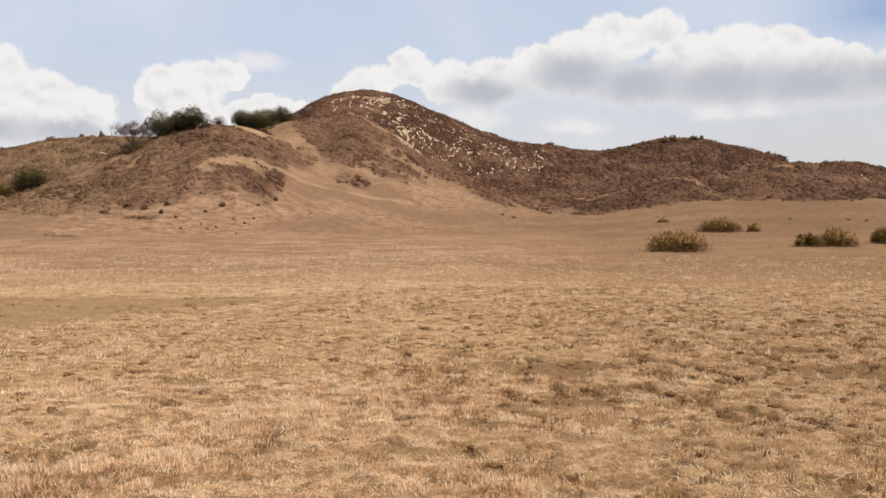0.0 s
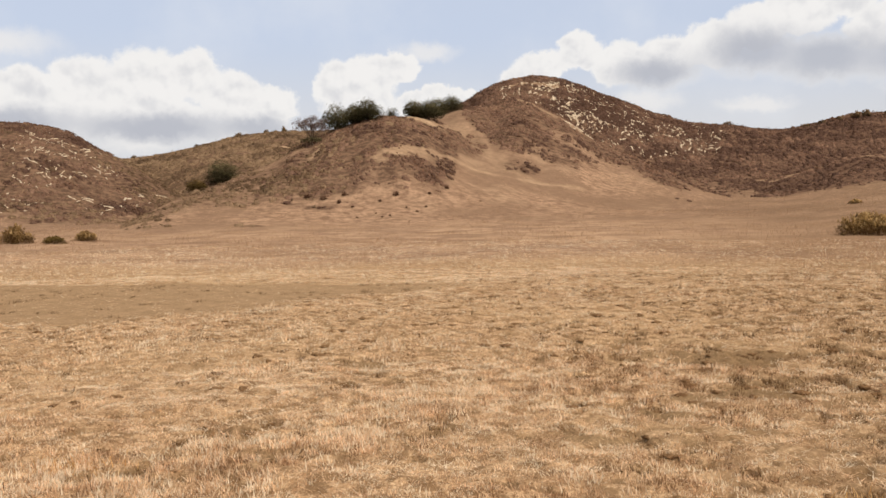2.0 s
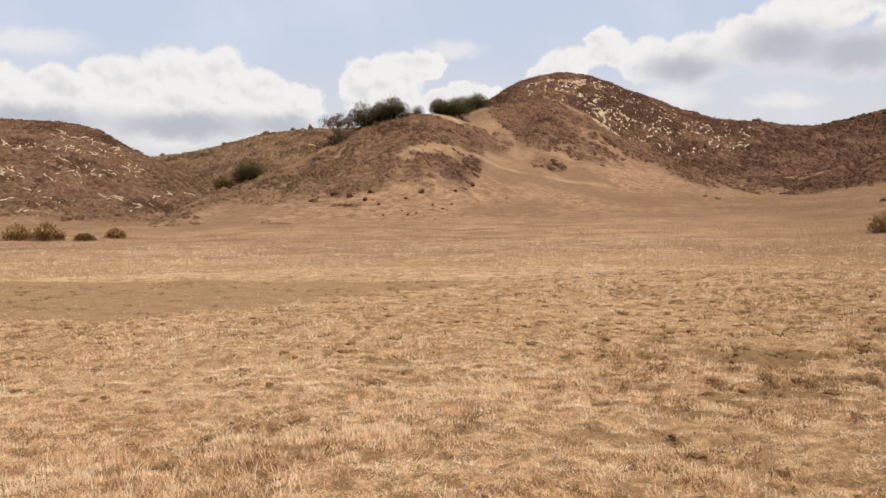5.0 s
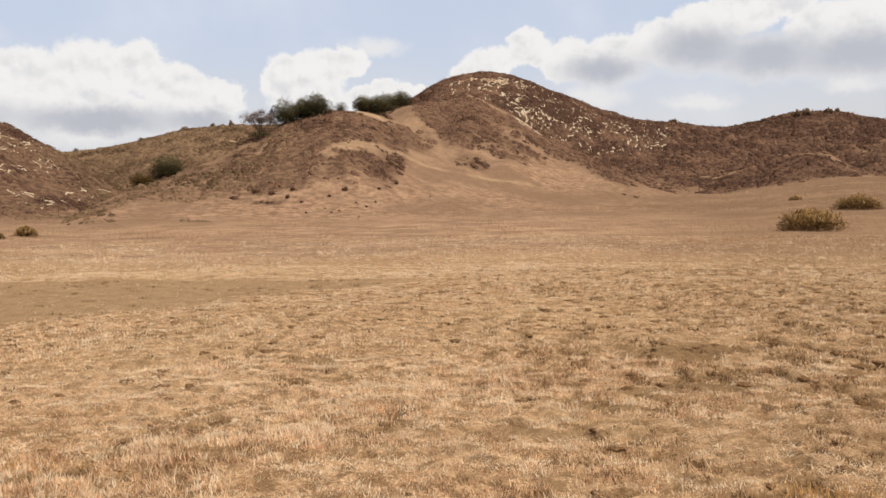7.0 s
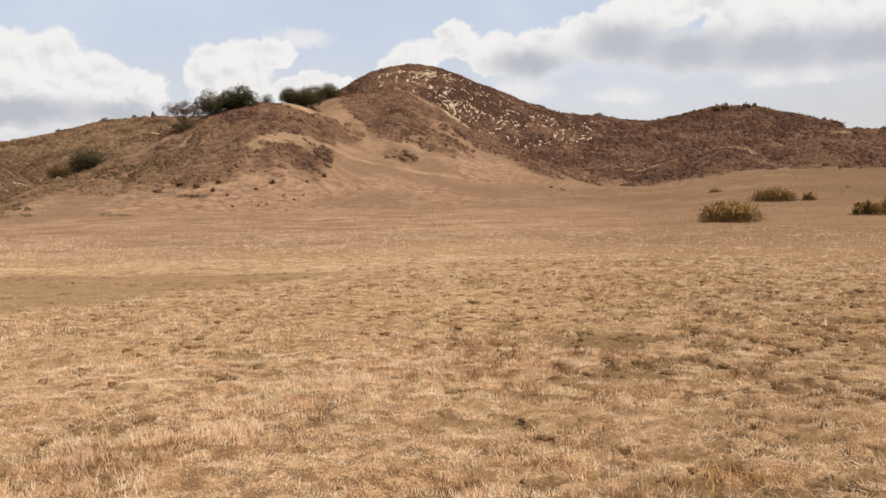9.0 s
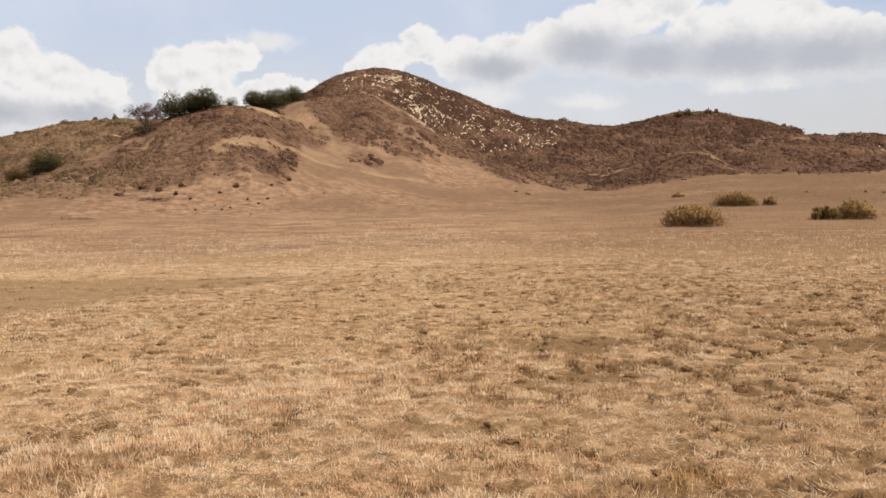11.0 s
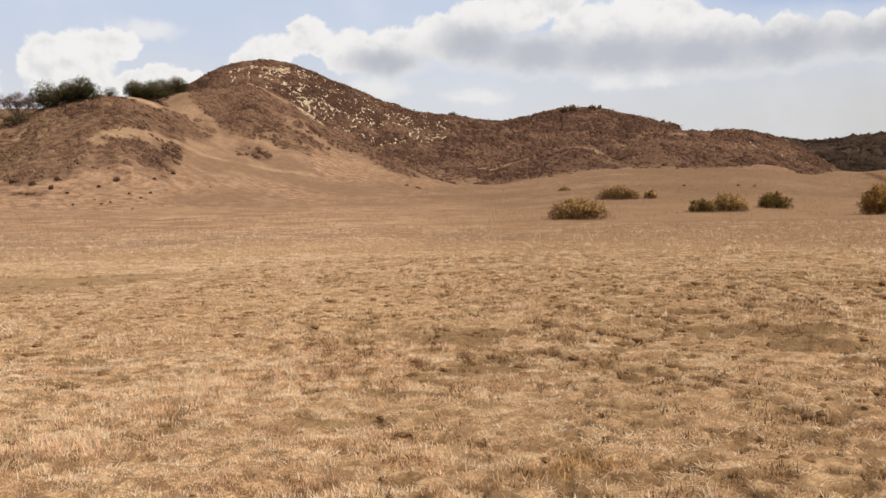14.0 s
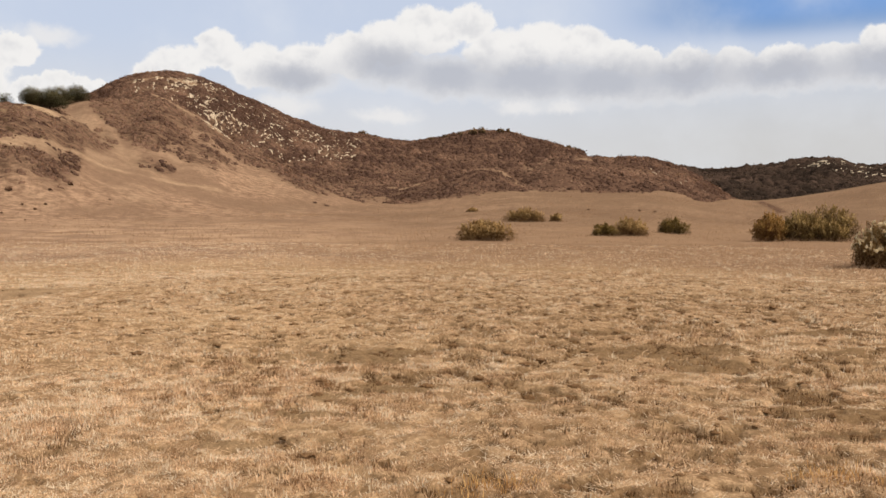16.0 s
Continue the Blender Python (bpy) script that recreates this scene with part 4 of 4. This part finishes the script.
def build_rocks():
    """Sandstone ribs among the scrub, each a short string of slabs lying down the slope."""
    places = []
    for px, py, w, d, k in ROCK_ZONES:
        far = math.hypot(px, py)
        for _ in range(int((1.25 if px > -60 else 0.55) * k * math.pi * w * d) + 2):
            a, q = RNG.uniform(0, 2 * np.pi), 1.4 * math.sqrt(RNG.uniform(0, 1))
            x, y = px + w * q * math.cos(a), py + d * q * math.sin(a)
            way = math.atan2(px, py) + RNG.normal(0, 0.32 if px > -60 else 0.5)
            size = RNG.uniform(0.08, 0.2) * (1.5 if far > 300 else 1.0 if px > -60 else 0.6)
            for _ in range(RNG.integers(1, 4) + (px < -60) * 2):
                places.append((x, y, way, size * RNG.uniform(0.7, 1.2)))
                way += RNG.normal(0, 0.35)
                x, y = x + 3.4 * size * math.sin(way), y + 3.4 * size * math.cos(way)
    x, y, way, size = np.array(places).T
    z, owner, up = land(x, y)
    keep = (owner >= 0) & (up < 0.985)
    x, y, way, size = x[keep], y[keep], way[keep], size[keep]
    n = len(x)
    bm = bmesh.new()
    bmesh.ops.create_icosphere(bm, subdivisions=1, radius=1)
    ball = np.array([v.co[:] for v in bm.verts])
    tris = np.array([[v.index for v in f.verts] for f in bm.faces])
    bm.free()
    lump = ball[None] * (1 + RNG.normal(0, 0.26, (n, len(ball), 1))) * np.stack([size * RNG.uniform(0.55, 1.0, n), size * RNG.uniform(2.4, 6.0, n), size * 0.85], -1)[:, None]
    px = lump[..., 0] * np.cos(way)[:, None] + lump[..., 1] * np.sin(way)[:, None] + x[:, None]
    py = -lump[..., 0] * np.sin(way)[:, None] + lump[..., 1] * np.cos(way)[:, None] + y[:, None]
    pz = land(px.ravel(), py.ravel())[0].reshape(px.shape) + lump[..., 2] + 0.35 * size[:, None] + 1.1 * (np.hypot(x, y) > 280)[:, None]
    faces = (np.arange(n)[:, None, None] * len(ball) + tris[None]).reshape(-1, 3)
    ob = solid("sandstone_outcrops", np.stack([px, py, pz], -1).reshape(-1, 3), faces, ROCK)
    tagged(ob, "pale sandstone outcrops breaking through brown scrub", "rock", kind="stuff")


# ---- plants and clods ----
def lift(x, y):
    return float(land(np.array([float(x)]), np.array([float(y)]))[0][0])


def lobes_of(w, d, h, count, rng, low=0.13, high=0.2):
    """Overlapping billows that make up a bush or a crown: centre and half sizes."""
    out = [(0, 0, 0.45 * h, 0.26 * w, 0.26 * d, 0.48 * h)]
    for k in range(count):
        a, q = 2.4 * k + rng.uniform(-0.5, 0.5), math.sqrt((k + 0.5) / count)
        s, top = rng.uniform(low, high), h * (1 - 0.5 * q ** 2.4) * rng.uniform(0.74, 1.02)
        x, y = 0.37 * w * q * math.cos(a), 0.37 * d * q * math.sin(a)
        out.append((x, y, 0.66 * top, s * w, s * d, 0.36 * top))
        out.append((1.06 * x, 1.06 * y, 0.3 * top, 0.85 * s * w, 0.85 * s * d, 0.3 * top))
    return out


def foliage(name, lobes, count, leaf, upright, material, parent, rng, label="", top_only=0.0, shell=0.55, skirt=0.0):
    """Leaves on and in the billows, each a small pointed blade with its own lie and tint; lit tops and shaded bases are
    put into the tint.
    """
    vol = np.array([a * b + b * c + a * c for *_, a, b, c in lobes])
    pick = rng.choice(len(lobes), count, p=vol / vol.sum())
    L = np.array(lobes)[pick]
    d = rng.normal(0, 1, (count, 3))
    d /= np.linalg.norm(d, axis=1, keepdims=True)
    d[:, 2] = np.where(d[:, 2] < top_only, np.abs(d[:, 2]), d[:, 2])
    ragged = 1 + 0.27 * np.sin(d[:, 0] * 7 + pick) * np.sin(d[:, 1] * 6 + 2 * pick) + rng.normal(0, 0.05, count)
    depth = rng.uniform(shell ** 2, 1, count) ** 0.5 * ragged
    c = L[:, :3] + d * L[:, 3:] * depth[:, None]
    c[:, 2] = np.maximum(c[:, 2], 0.03)
    top = np.array([l[2] + l[5] for l in lobes]).max()
    c[:, :2] *= (1 + skirt * (0.45 - c[:, 2:] / top))
    way = d * (1 - upright) + np.array([0, 0, upright]) + rng.normal(0, 0.35, (count, 3))
    way /= np.linalg.norm(way, axis=1, keepdims=True)
    side = np.cross(way, rng.normal(0, 1, (count, 3)))
    side /= np.linalg.norm(side, axis=1, keepdims=True) + 1e-6
    size = leaf * rng.uniform(0.6, 1.5, count)[:, None]
    verts = np.stack([c - way * size * 0.5, c + side * size * 0.28, c + way * size * 0.6, c - side * size * 0.28], 1).reshape(-1, 3)
    tone = rng.normal(0, 0.15, len(lobes))
    # tint rises with height: light on top, shade below, painted into the leaves
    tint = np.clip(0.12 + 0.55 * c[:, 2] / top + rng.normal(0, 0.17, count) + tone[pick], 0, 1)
    swell = d / L[:, 3:] * L[:, 3:].mean(1, keepdims=True) + way * 0.35 + np.array([0, 0, 0.2])
    swell /= np.linalg.norm(swell, axis=1, keepdims=True)
    quad = verts.reshape(-1, 4, 3)
    wrong = (np.cross(quad[:, 1] - quad[:, 0], quad[:, 2] - quad[:, 0]) * swell).sum(-1) < 0
    verts = np.where(wrong[:, None, None], quad[:, ::-1], quad).reshape(-1, 3)
    return solid(name, verts, np.arange(count * 4).reshape(-1, 4), material, {"tint": np.repeat(tint, 4)}, parent, label, normals=np.repeat(swell, 4, 0))


def limb_mesh(name, paths, material, parent, sides=6):
    """Tapered limbs in one mesh: each path a list of (x, y, z, radius)."""
    verts, faces = [], []
    for path in paths:
        start = len(verts)
        for x, y, z, r in path:
            for k in range(sides):
                a = 2 * math.pi * k / sides
                verts.append((x + r * math.cos(a), y + r * math.sin(a), z))
        for s in range(len(path) - 1):
            for k in range(sides):
                a, b = start + s * sides + k, start + s * sides + (k + 1) % sides
                faces.append((a, b, b + sides, a + sides))
    return solid(name, verts, faces, material, parent=parent, smooth=True)


def limb(start, end, r0, r1, rng, steps=4, wander=0.08):
    s, e = Vector(start), Vector(end)
    reach = (e - s).length
    out = []
    for k in range(steps + 1):
        u = k / steps
        p = s.lerp(e, u) + Vector(rng.normal(0, wander * reach * u * (1 - u) * 2, 3))
        out.append((p.x, p.y, p.z, r0 + (r1 - r0) * u))
    return out


def base_of(name, x, y, label, category, group=""):
    ob = new(name)
    ob.location = (x, y, lift(x, y) - 0.04)
    ob.empty_display_size = 0.2
    return tagged(ob, label, category, group)


BUSH_SPOTS = []


def sprigs(shape, count, reach, leaf, material, parent, rng):
    """Leafy shoots that stand out of the foliage and break its outline."""
    tips = np.array(shape[1::2])[rng.integers(0, len(shape[1::2]), count)]
    d = rng.normal(0, 1, (count, 3))
    d[:, 2] = np.abs(d[:, 2]) * 1.6
    d /= np.linalg.norm(d, axis=1, keepdims=True)
    start = tips[:, :3] + d * tips[:, 3:] * 0.85
    way = d * 0.45 + np.array([0, 0, 0.8])
    each = 16
    u = rng.uniform(0, 1, (count, each, 1))
    c = start[:, None] + way[:, None] * u * (reach * rng.uniform(0.4, 1.1, (count, 1, 1))) + rng.normal(0, 0.05, (count, each, 3)) * (1.15 - u)
    lie = way[:, None] + rng.normal(0, 0.35, (count, each, 3))
    side = np.cross(lie, rng.normal(0, 1, lie.shape))
    side /= np.linalg.norm(side, axis=-1, keepdims=True) + 1e-6
    verts = np.stack([c - lie * leaf * 0.5, c + side * leaf * 0.26, c + lie * leaf * 0.6, c - side * leaf * 0.26], 2).reshape(-1, 3)
    tint = np.clip(0.55 + 0.3 * u[..., 0] + rng.normal(0, 0.18, (count, 1)) + rng.normal(0, 0.1, (count, each)), 0, 1)
    swell = np.repeat((d + np.array([0, 0, 0.5])) / np.linalg.norm(d + np.array([0, 0, 0.5]), axis=1, keepdims=True), each * 4, 0)
    quad = verts.reshape(-1, 4, 3)
    wrong = (np.cross(quad[:, 1] - quad[:, 0], quad[:, 2] - quad[:, 0]) * swell[::4]).sum(-1) < 0
    verts = np.where(wrong[:, None, None], quad[:, ::-1], quad).reshape(-1, 3)
    return solid("young_growth", verts, np.arange(len(verts)).reshape(-1, 4), material, {"tint": np.repeat(tint.ravel(), 4)}, parent, "upright leafy shoots", normals=swell)


def seed_heads(shape, count, parent, rng):
    """Cream tufts that stand up from the branch tips, each a bunch of short bristles."""
    tips = np.array(shape[1::2])[rng.integers(0, len(shape[1::2]), count)]
    d = rng.normal(0, 1, (count, 3))
    d[:, 2] = np.abs(d[:, 2]) * 1.3
    d /= np.linalg.norm(d, axis=1, keepdims=True)
    tip = tips[:, :3] + d * tips[:, 3:] * 1.08
    bristles = 14
    way = (d * 0.5 + np.array([0, 0, 0.75]))[:, None] + rng.normal(0, 0.28, (count, bristles, 3))
    side = np.cross(way, rng.normal(0, 1, way.shape))
    side /= np.linalg.norm(side, axis=-1, keepdims=True) + 1e-6
    long = rng.uniform(0.06, 0.1, (count, 1, 1))
    root = tip[:, None] + rng.normal(0, 0.018, way.shape)
    verts = np.stack([root, root + way * long * 0.6 + side * 0.02, root + way * long, root + way * long * 0.6 - side * 0.02], 2).reshape(-1, 3)
    ob = solid("seed_heads", verts, np.arange(len(verts)).reshape(-1, 4), SEED_HEAD, {"tint": np.repeat(rng.uniform(0.2, 1, count * bristles), 4)}, parent, "cream seed heads at the branch tips")
    return tagged(ob, kind="stuff")


def bush(name, x, y, w, d, h, paint, label, seed, leaves=2600, leaf=0.11, upright=0.55, lobes=6, heads=0, group="bushes in the meadow", skirt=0.3):
    rng = np.random.default_rng(seed)
    BUSH_SPOTS.append((x, y, w, d))
    ob = base_of(name, x, y, label, "bush", group)
    shape = lobes_of(w, d, h, 2 * lobes + 3, rng)
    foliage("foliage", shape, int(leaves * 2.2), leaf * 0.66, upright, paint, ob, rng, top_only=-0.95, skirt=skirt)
    sprigs(shape, 16 * lobes, min(0.22 * h, 0.35), leaf * 0.75, paint, ob, rng)
    stems = [limb((rng.uniform(-0.08, 0.08) * w, rng.uniform(-0.08, 0.08) * d, -0.05), (l[0] * 1.1, l[1] * 1.1, l[2] + 0.5 * l[5]), 0.025, 0.006, rng) for l in shape[1::2]]
    limb_mesh("stems", stems, STEM, ob, 5)
    if heads:
        seed_heads(shape, heads, ob, rng)
    return ob


def oak(name, x, y, w, h, paint, label, seed, leaves=9000, group="oaks on the knoll"):
    rng = np.random.default_rng(seed)
    w *= 1.14
    ob = base_of(name, x, y, label, "tree", group)
    shape = [(a, b, c + 0.06 * h, p * 1.1, q * 1.1, r) for a, b, c, p, q, r in lobes_of(w, w * 0.85, h * 0.92, 12, rng, 0.17, 0.24)]
    paths = [limb((0, 0, -0.3), (0.05 * w, 0, 0.42 * h), 0.05 * h, 0.03 * h, rng)]
    paths += [limb((0.04 * w, 0, 0.3 * h), (l[0], l[1], l[2]), 0.026 * h, 0.008 * h, rng) for l in shape]
    limb_mesh("trunk", paths, BARK, ob)
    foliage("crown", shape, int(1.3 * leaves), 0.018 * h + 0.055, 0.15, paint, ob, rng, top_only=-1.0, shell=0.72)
    return ob


def bare_tree(name, x, y, w, h, label, seed):
    rng = np.random.default_rng(seed)
    ob = base_of(name, x, y, label, "tree", "oaks on the knoll")
    paths, tips = [limb((0, 0, -0.3), (0, 0, 0.3 * h), 0.05 * h, 0.035 * h, rng)], []
    for k in range(9):
        a = 2 * math.pi * k / 9 + rng.uniform(-0.3, 0.3)
        e = (0.36 * w * math.cos(a), 0.36 * w * math.sin(a), h * rng.uniform(0.6, 0.85))
        paths.append(limb((0, 0, 0.25 * h), e, 0.022 * h, 0.01 * h, rng))
        for m in range(6):
            tip = (e[0] + rng.normal(0, 0.13 * w), e[1] + rng.normal(0, 0.13 * w), e[2] + rng.uniform(-0.1, 0.2) * h)
            paths.append(limb(e, tip, 0.009 * h, 0.003 * h, rng, 3))
            tips.append((*tip, 0.13 * w, 0.13 * w, 0.12 * h))
    limb_mesh("trunk", paths, BARK, ob, 5)
    foliage("twig_crown", tips, 7000, 0.11, 0.3, DRY_TWIG, ob, rng, "bare grey twigs", top_only=-1, shell=0.1)
    foliage("low_growth", [(0, 0, 0.14 * h, 0.42 * w, 0.4 * w, 0.2 * h)], 900, 0.16, 0.3, OAK_LEAF, ob, rng, "dark shrubby growth at the foot", top_only=-0.2)
    return ob


def shrub_clump(name, x, y, w, h, paint, label, seed, group, leaves=420):
    rng = np.random.default_rng(seed)
    ob = base_of(name, x, y, label, "shrub", group)
    shape = lobes_of(w, w, h, 4, rng)
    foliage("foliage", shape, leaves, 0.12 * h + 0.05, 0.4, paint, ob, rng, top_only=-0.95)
    limb_mesh("stems", [limb((0, 0, -0.05), (l[0], l[1], l[2]), 0.03, 0.01, rng, 2) for l in shape], STEM, ob, 4)
    return ob


def clod(name, x, y, size, seed):
    rng = np.random.default_rng(seed)
    bm = bmesh.new()
    for k in range(5):
        a, s = rng.uniform(0, 6.28), size * rng.uniform(0.3, 0.6)
        m = Matrix.Translation((size * 0.6 * math.cos(a) * rng.uniform(0, 1.2), size * 0.35 * math.sin(a), s * 0.25)) @ Matrix.Diagonal((s * 1.2, s, s * 0.75, 1))
        bmesh.ops.create_icosphere(bm, subdivisions=2, radius=1, matrix=m)
    for v in bm.verts:
        v.co += Vector((noise.noise(v.co * 14 + Vector((seed, 0, 0))), noise.noise(v.co * 14 + Vector((0, seed, 5))), noise.noise(v.co * 14 + Vector((3, 0, seed))))) * size * 0.22
    me = bpy.data.meshes.new(name)
    bm.to_mesh(me)
    bm.free()
    me.materials.append(CLOD)
    ob = new(name, me)
    ob.location = (x, y, lift(x, y) - 0.01)
    return tagged(ob, "dark crumbly clod of trampled earth in the straw", "clod", "clods in the meadow")


build_ground()

bush("coyote_bush", 14.5, 54.2, 4.2, 3.0, 1.35, BUSH_LEAF, "wide low olive-yellow coyote bush standing alone in dry grass", 1, 3600, 0.13, lobes=9)
bush("coyote_bush", 27.6, 87.5, 4.2, 3.0, 1.4, BUSH_LEAF, "broad grey-olive bush at the far edge of the meadow", 2, 2600, 0.16, lobes=8)
bush("coyote_bush", 30.8, 86.9, 1.5, 1.2, 0.85, BUSH_LEAF, "small round olive bush beside a broader one", 3, 900, 0.14, lobes=4)
bush("dark_bush", 25.0, 60.2, 2.1, 1.8, 0.85, GREEN_BUSH, "low dark brown-green bush against a taller olive one", 4, 1600, 0.11)
bush("coyote_bush", 27.2, 60.6, 2.8, 2.1, 1.4, BUSH_LEAF, "rounded olive-yellow coyote bush on dry grass", 5, 2800, 0.12, lobes=8)
bush("green_bush", 33.3, 65.9, 3.1, 2.3, 1.25, GREEN_BUSH, "dark green dome-shaped bush in dry grass", 6, 2800, 0.11, lobes=7)
bush("rusty_bush", 33.0, 51.8, 2.5, 2.0, 1.9, RUST_LEAF, "rust and ochre bush at the end of a thicket", 7, 3200, 0.12, skirt=-0.3)
bush("coyote_bush", 35.6, 51.8, 3.9, 2.4, 2.15, THICKET_LEAF, "tall olive-ochre bush in the middle of a thicket", 8, 3800, 0.13, lobes=8, skirt=-0.3)
bush("coyote_bush", 38.9, 53.4, 4.6, 2.6, 2.5, THICKET_LEAF, "tallest yellow-green bush of the thicket", 9, 4200, 0.14, lobes=8, skirt=-0.3)
bush("dark_bush", 34.1, 52.3, 2.6, 2.0, 1.7, GREEN_BUSH, "dark olive bush filling the thicket's hollow", 16, 2600, 0.12, skirt=-0.3)
bush("coyote_bush", 37.0, 50.8, 2.0, 1.5, 1.35, THICKET_LEAF, "low bright olive bush at the thicket's front", 17, 2200, 0.11)
bush("seeding_bush", 21.1, 26.2, 2.3, 2.0, 1.62, SEED_BUSH, "round olive-brown bush tipped with cream seed heads", 10, 6500, 0.085, 0.75, 9, 190)
bush("low_bush", 27.8, 110.7, 1.6, 1.2, 0.5, BUSH_LEAF, "low grassy olive bush below the hill", 11, 700, 0.14)
bush("coyote_bush", -44.7, 56.0, 2.5, 2.0, 1.2, BUSH_LEAF, "soft yellow-olive bush below the western hill", 12, 2200, 0.12)
bush("coyote_bush", -40.7, 54.0, 2.4, 2.0, 1.25, BUSH_LEAF, "rounded olive bush below the western hill", 13, 2200, 0.12)
bush("low_bush", -37.0, 53.0, 1.7, 1.3, 0.55, GREEN_BUSH, "low dark olive bush in pale grass", 14, 1200, 0.10)
bush("low_bush", -38.8, 59.3, 1.9, 1.4, 0.8, BUSH_LEAF, "small olive bush behind a low one", 15, 1200, 0.11)

bare_tree("bare_tree", -45.6, 129.5, 4.6, 4.1, "grey leafless tree at the end of the oaks", 21)
oak("oak_tree", -43.2, 134.6, 5.0, 4.4, OAK_LEAF, "round dense dark green oak on the knoll", 22)
oak("oak_tree", -40.6, 135.5, 3.8, 3.6, OAK_LEAF, "dark green oak grown together with its neighbours", 23)
oak("oak_tree", -37.9, 133.5, 4.4, 3.9, OAK_LEAF, "broad dark oak at the knoll's shoulder", 24)
oak("oak_sapling", -34.9, 136.5, 2.4, 1.9, OAK_LEAF, "small dark oak standing apart on the knoll", 25, 1500)
oak("oak_tree", -32.8, 143.5, 3.6, 3.0, OAK_LEAF, "low dark oak beside the bare clay", 26)
oak("oak_tree", -30.4, 144.5, 4.6, 3.5, OAK_LEAF, "wide dark oak above the bare clay", 27)
oak("oak_tree", -35.0, 174.0, 5.0, 3.9, OAK_LEAF, "dark oak farther back on the saddle", 28)
oak("oak_tree", -32.6, 177.0, 4.4, 3.8, OAK_LEAF, "grey-green oak at the foot of the peak", 29)
oak("oak_tree", -95.0, 203.0, 8.0, 6.6, OAK_LEAF, "large dark green oak in the western ravine", 30, 12000, "oaks in the ravine")
oak("oak_tree", -99.6, 197.5, 4.6, 3.4, GREEN_BUSH, "low green oak in the western ravine", 31, 6000, "oaks in the ravine")
oak("oak_tree", -97.4, 196.0, 4.2, 2.8, GREEN_BUSH, "shrubby olive-green oak in the ravine", 32, 6000, "oaks in the ravine")

for k, (x, y, w, h) in enumerate([(54.8, 233.5, 3.2, 1.2), (58.6, 233.0, 3.4, 1.9), (61.2, 234.0, 3.0, 1.9), (66.6, 234.0, 3.2, 1.7), (69.0, 235.0, 1.8, 1.6), (84.5, 229.0, 2.0, 1.3), (87.0, 231.0, 2.2, 1.2), (29.0, 240.0, 4.0, 1.4), (47.1, 234.0, 3.0, 1.2), (51.0, 234.0, 3.0, 1.3)]):
    shrub_clump("ridge_shrub", x, y, w, h, OLIVE_SCRUB, "brown shrub standing up on the hill's skyline", 40 + k, "shrubs on the skyline", 700)
for k, (b, r, w, h) in enumerate([(-30.3, 296, 3.2, 1.6), (-26.6, 296, 3.5, 1.5), (-24.0, 296, 4.5, 1.8), (-22.3, 296, 3.0, 1.9), (-21.2, 296, 2.4, 2.4)]):
    shrub_clump("ridge_shrub", r * math.sin(radians(b)), r * math.cos(radians(b)), w, h, OLIVE_SCRUB, "grey-brown shrub on the far western skyline", 60 + k, "shrubs on the skyline", 600)

# scattered little shrubs on the grassy foot of the knoll
for k, (x, y, w) in enumerate([(-32.0, 101.9, 1.5), (-27.1, 100.2, 0.75), (-29.6, 97.4, 0.7), (-27.7, 92.7, 0.55), (-25.8, 102.7, 1.5), (-22.2, 105.4, 0.9), (-21.0, 110.0, 1.2), (-23.5, 98.6, 0.55), (-21.5, 99.7, 0.6), (-25.0, 93.2, 0.45), (-24.4, 94.3, 0.5), (-26.2, 95.1, 0.4), (-21.2, 90.0, 0.35), (-22.0, 97.2, 0.6), (-31.7, 98.8, 1.3), (-16.4, 108.5, 0.5), (42.8, 108.3, 0.6), (48.7, 105.5, 0.65), (49.3, 102.3, 0.6), (-34.0, 100.0, 1.6), (-36.5, 101.0, 1.9)]):
    shrub_clump("small_shrub", x, y, 0.75 * w, 0.4 * w, SCRUB, "small dark brown shrub dotted on the grassy slope", 80 + k, "small shrubs on the slope", 260)

CLODS = [(5.31, 11.02, 0.16), (5.65, 11.3, 0.2), (7.46, 12.34, 0.18), (7.78, 10.05, 0.2), (5.92, 8.09, 0.12), (3.91, 6.75, 0.14), (3.5, 7.45, 0.1), (3.46, 7.82, 0.13), (3.99, 7.43, 0.09), (4.78, 5.95, 0.16), (0.25, 6.49, 0.08), (-0.06, 6.22, 0.07), (0.21, 8.47, 0.1), (0.42, 9.57, 0.12), (0.68, 8.79, 0.15), (1.65, 8.39, 0.14), (0.93, 7.22, 0.1), (1.25, 7.16, 0.08), (-0.53, 9.54, 0.09), (-0.21, 9.48, 0.08), (-0.37, 6.12, 0.08), (2.17, 12.93, 0.15), (0.67, 12.59, 0.12), (-0.14, 12.5, 0.1)]
for k, (x, y, s) in enumerate(CLODS):
    clod("earth_clod", x, y, s * (0.45 if y < 7 else 0.55), 120 + k)

build_grass()
bush_grass(BUSH_SPOTS)
build_scrub()
build_rocks()
